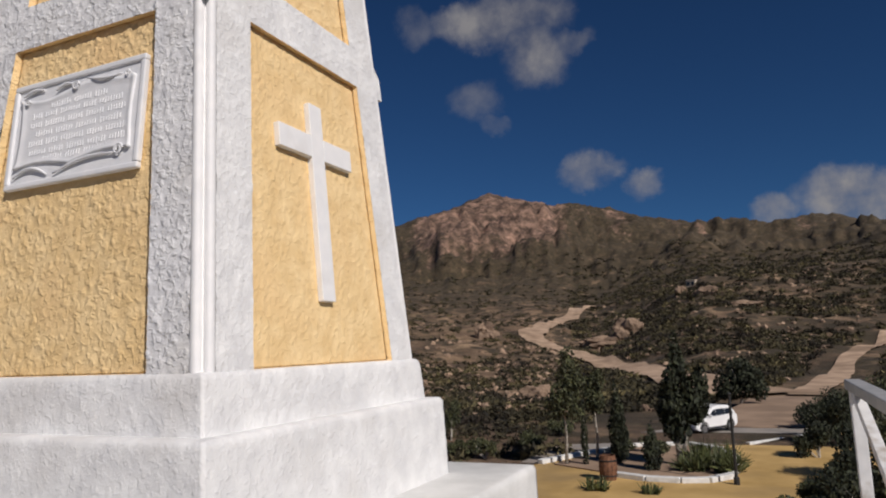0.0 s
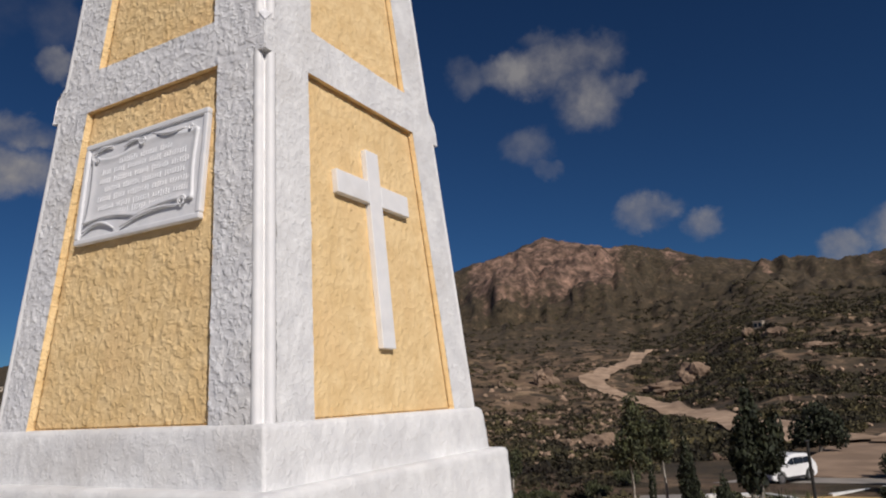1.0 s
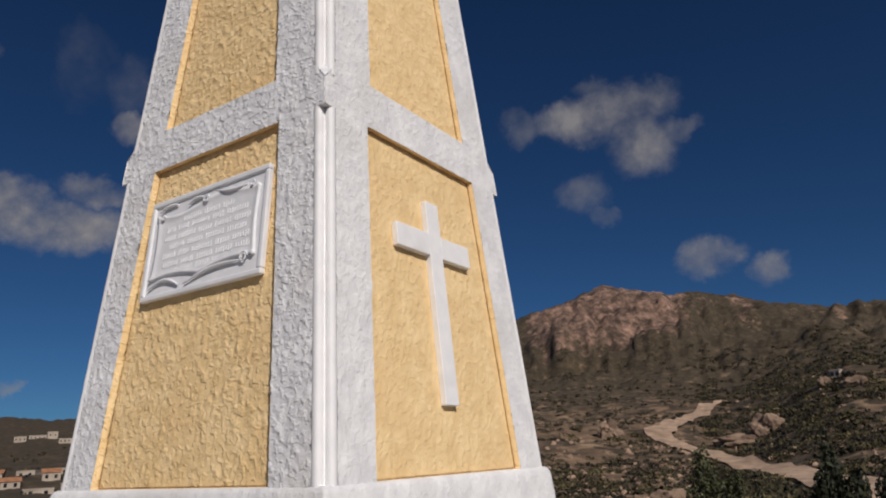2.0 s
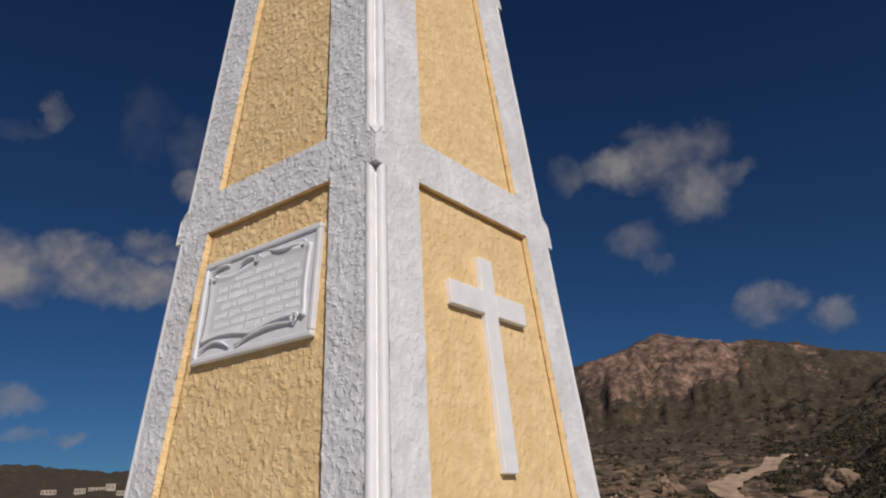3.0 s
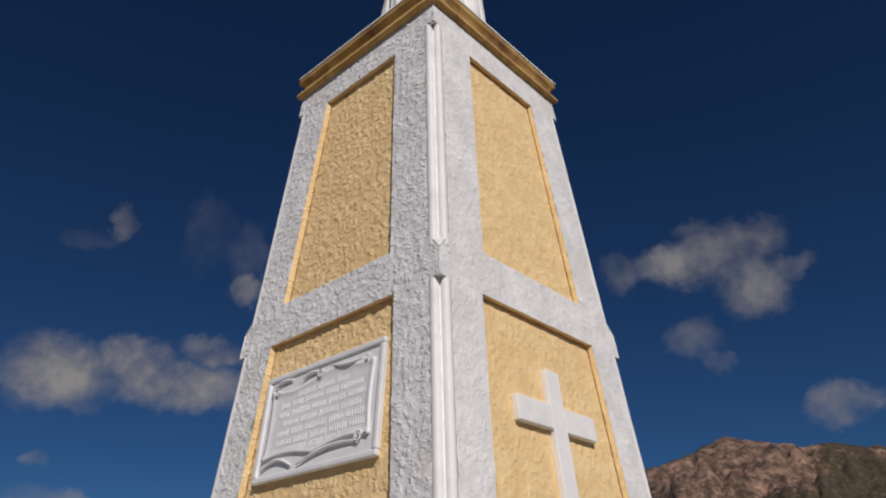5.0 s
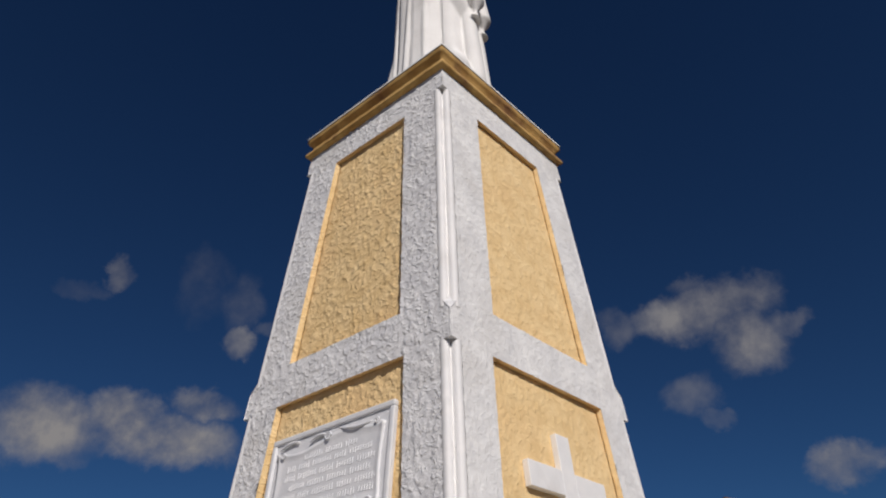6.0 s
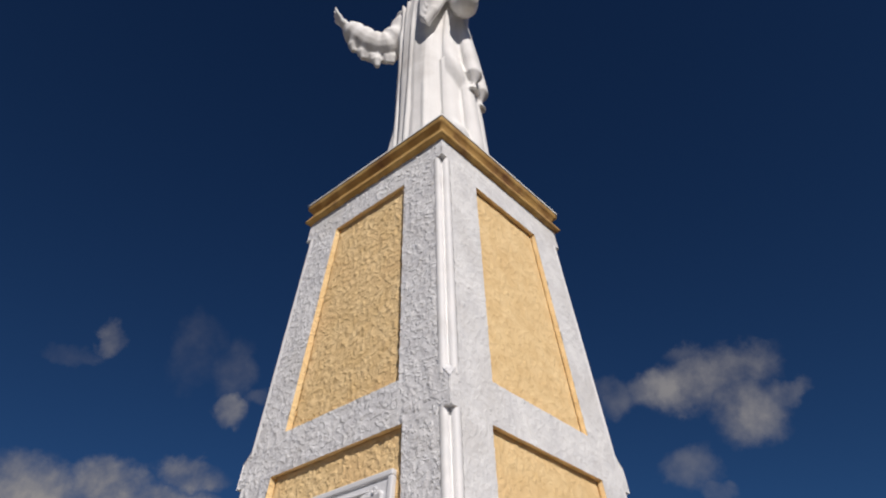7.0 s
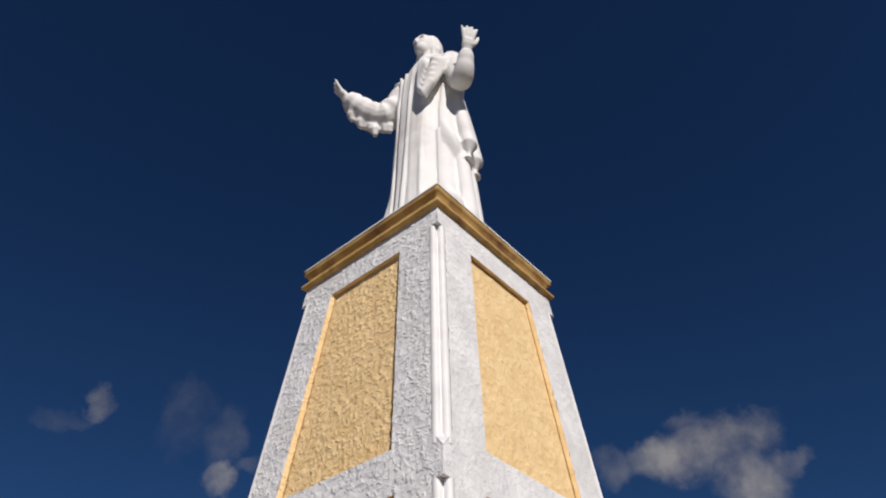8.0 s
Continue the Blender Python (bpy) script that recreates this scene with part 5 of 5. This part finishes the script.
build_house(4.55, 262, 3.0, 2.6, 2.4, "small white flat-roofed hut on a rocky rise", 1, True)
for k, (az, r, w, h, flat) in enumerate(((62.2, 310, 6, 3, False), (63.5, 335, 7, 3, True), (61.4, 340, 5, 2.8, True), (64.6, 300, 6, 2.6, False), (61.0, 262, 5, 2.4, True), (62.9, 250, 8, 2.2, True), (65.6, 340, 7, 3, False),
                                        (61.5, 700, 12, 4, True), (62.4, 720, 8, 6, True), (63.2, 740, 14, 4, True), (64.3, 710, 9, 5, True), (66.2, 720, 12, 4, True))):
    build_house(az, r, w, 7, h, "pale far house of the village across the valley", 30 + k, flat)


# ---- scrub and stones over the slopes ----
LOT = [(0, 46), (8, 76)]


def clear_of_tracks(x, y, gap):
    if LOT[0][0] - 2 < x < LOT[1][0] and LOT[0][1] < y < LOT[1][1]:
        return False
    for line in (TRACK, SIDE_PATH):
        for (ax, ay), (bx, by) in zip(line, line[1:]):
            dx, dy = bx - ax, by - ay
            t = max(0, min(1, ((x - ax) * dx + (y - ay) * dy) / (dx * dx + dy * dy)))
            if math.hypot(x - ax - t * dx, y - ay - t * dy) < gap:
                return False
    return True


def scatter(name, label, category, mat, spots, templates):
    """Many turned and scaled copies of a few templates, joined into one mesh."""
    rng = np.random.default_rng(4)
    all_v, all_f, base = [], [], 0
    for p, s, stretch in spots:
        v, f = templates[rng.integers(len(templates))]
        a = rng.uniform(0, 2 * math.pi)
        c, d = math.cos(a), math.sin(a)
        w = v * np.array([s, s, s * stretch])
        w = np.stack([w[:, 0] * c - w[:, 1] * d, w[:, 0] * d + w[:, 1] * c, w[:, 2]], 1) + np.array(p)
        all_v.append(w)
        all_f.append(f + base)
        base += len(v)
    v, f = np.concatenate(all_v), np.concatenate(all_f)
    me = bpy.data.meshes.new(name)
    me.from_pydata(v.tolist(), [], f.tolist())
    me.materials.append(mat)
    return tagged(new(name, me), label, category, kind="stuff")


def bush_template(seed, n=26):
    rng = np.random.default_rng(seed)
    v, f = [], []
    for k in range(n):
        d = rng.normal(size=3)
        d /= np.linalg.norm(d)
        d[2] = abs(d[2])
        p = d * rng.uniform(0.45, 1.0) * np.array([1, 1, 0.85])
        for q in range(3):
            v.append(p + rng.normal(size=3) * 0.26)
        f.append([3 * k, 3 * k + 1, 3 * k + 2])
    v = np.array(v)
    v[:, 2] = np.maximum(v[:, 2], -0.1)
    return v, np.array(f)


def rock_template(seed):
    bm = bmesh.new()
    bmesh.ops.create_icosphere(bm, subdivisions=2, radius=1)
    off = Vector((seed * 3.1, seed * 1.7, 0))
    v = []
    for x in bm.verts:
        k = 1 + 0.55 * noise.noise(x.co * 1.3 + off) + 0.25 * noise.noise(x.co * 3.0 + off)
        v.append(tuple(x.co * k))
    f = [[q.index for q in fc.verts] for fc in bm.faces]
    bm.free()
    return np.array(v), np.array(f)


def slope_spots(count, seed, near, far, size, grow, az_range=((-15, 33), (57, 74)), patch=0.0, gap=4.5):
    rng = random.Random(seed)
    out = []
    while len(out) < count:
        lo, hi = az_range[0] if rng.random() < 0.86 else az_range[-1]
        az = rng.uniform(lo, hi)
        r = near * (far / near) ** rng.random()
        p = on_ground(az, r)
        if patch and noise.noise(Vector((p.x, p.y, 0)) * 0.035) + 0.6 * noise.noise(Vector((p.x, p.y, 9)) * 0.13) < patch - 0.3 * rng.random():
            continue
        if not clear_of_tracks(p.x, p.y, gap):
            continue
        s = size * rng.uniform(0.45, 1.4) * (1 + grow * r / 300)
        out.append(((p.x, p.y, p.z + 0.02), s, rng.uniform(0.6, 1.1)))
    return out


bushes = [bush_template(k) for k in range(8)]
SCRUB_SPOTS = (slope_spots(10500, 1, 62, 640, 0.60, 1.25, az_range=((-15, 14), (-15, 14)), patch=-0.2, gap=4.6)
               + slope_spots(3600, 6, 52, 640, 0.50, 1.25, az_range=((13, 33), (57, 74)), patch=0.02, gap=5.2)
               + slope_spots(330, 5, 35, 54, 0.45, 0.4, az_range=((14.5, 33), (14.5, 33)), gap=5))
scatter("hillside_scrub", "dark dry scrub bushes covering the slopes", "scrub", M_SCRUB, SCRUB_SPOTS, bushes)
rocks = [rock_template(k) for k in range(6)]
scatter("hillside_stones", "tan stones and boulders strewn over the slopes", "stones", M_ROCK, slope_spots(900, 2, 62, 380, 0.28, 1.2, az_range=((-15, 13), (-15, 13))) + slope_spots(700, 8, 56, 300, 0.28, 1.2, az_range=((14.5, 33), (14.5, 33))), rocks)


def build_boulder(az, el, size, label, seed, stretch=(1, 1, 1)):
    p = on_ground(az, surveyed(az, el))
    bm = bmesh.new()
    bmesh.ops.create_icosphere(bm, subdivisions=4, radius=1)
    off = Vector((seed * 7.7, 0, seed))
    for v in bm.verts:
        k = 1 + 0.5 * noise.noise(v.co * 1.2 + off) + 0.25 * noise.noise(v.co * 3 + off) + 0.12 * noise.noise(v.co * 7 + off)
        v.co = Vector((v.co.x * stretch[0], v.co.y * stretch[1], v.co.z * stretch[2])) * k * size
    ob = part("boulder", bm, M_ROCK)
    ob.matrix_world = pose(p.x, p.y, p.z + 0.15 * size * stretch[2], 0, 0, az)
    tagged(ob, label, "boulder", "rock outcrops")


build_boulder(17.0, -4.3, 1.5, "reddish rock outcrop among dark scrub", 1, (1.3, 0.8, 0.8))
build_boulder(9.6, 0.3, 4.0, "weathered tan rock outcrop above the track", 2, (1.0, 0.8, 0.9))
build_boulder(11.3, -0.3, 4.2, "orange cut bank of bare rock by the track", 3, (1.7, 0.8, 0.5))
build_boulder(3.6, 3.3, 2.8, "grey rock outcrop below the hut", 4, (1.2, 0.8, 0.7))
build_boulder(5.4, 3.4, 2.4, "grey jagged rock outcrop on the rise", 5, (0.8, 0.8, 1.1))
build_boulder(20.9, 0.7, 4.0, "tan boulder standing on the far slope", 6, (0.9, 0.8, 0.8))
build_boulder(1.0, 2.2, 2.4, "tan rock ledge on the scrubby hillside", 7, (1.9, 0.8, 0.5))
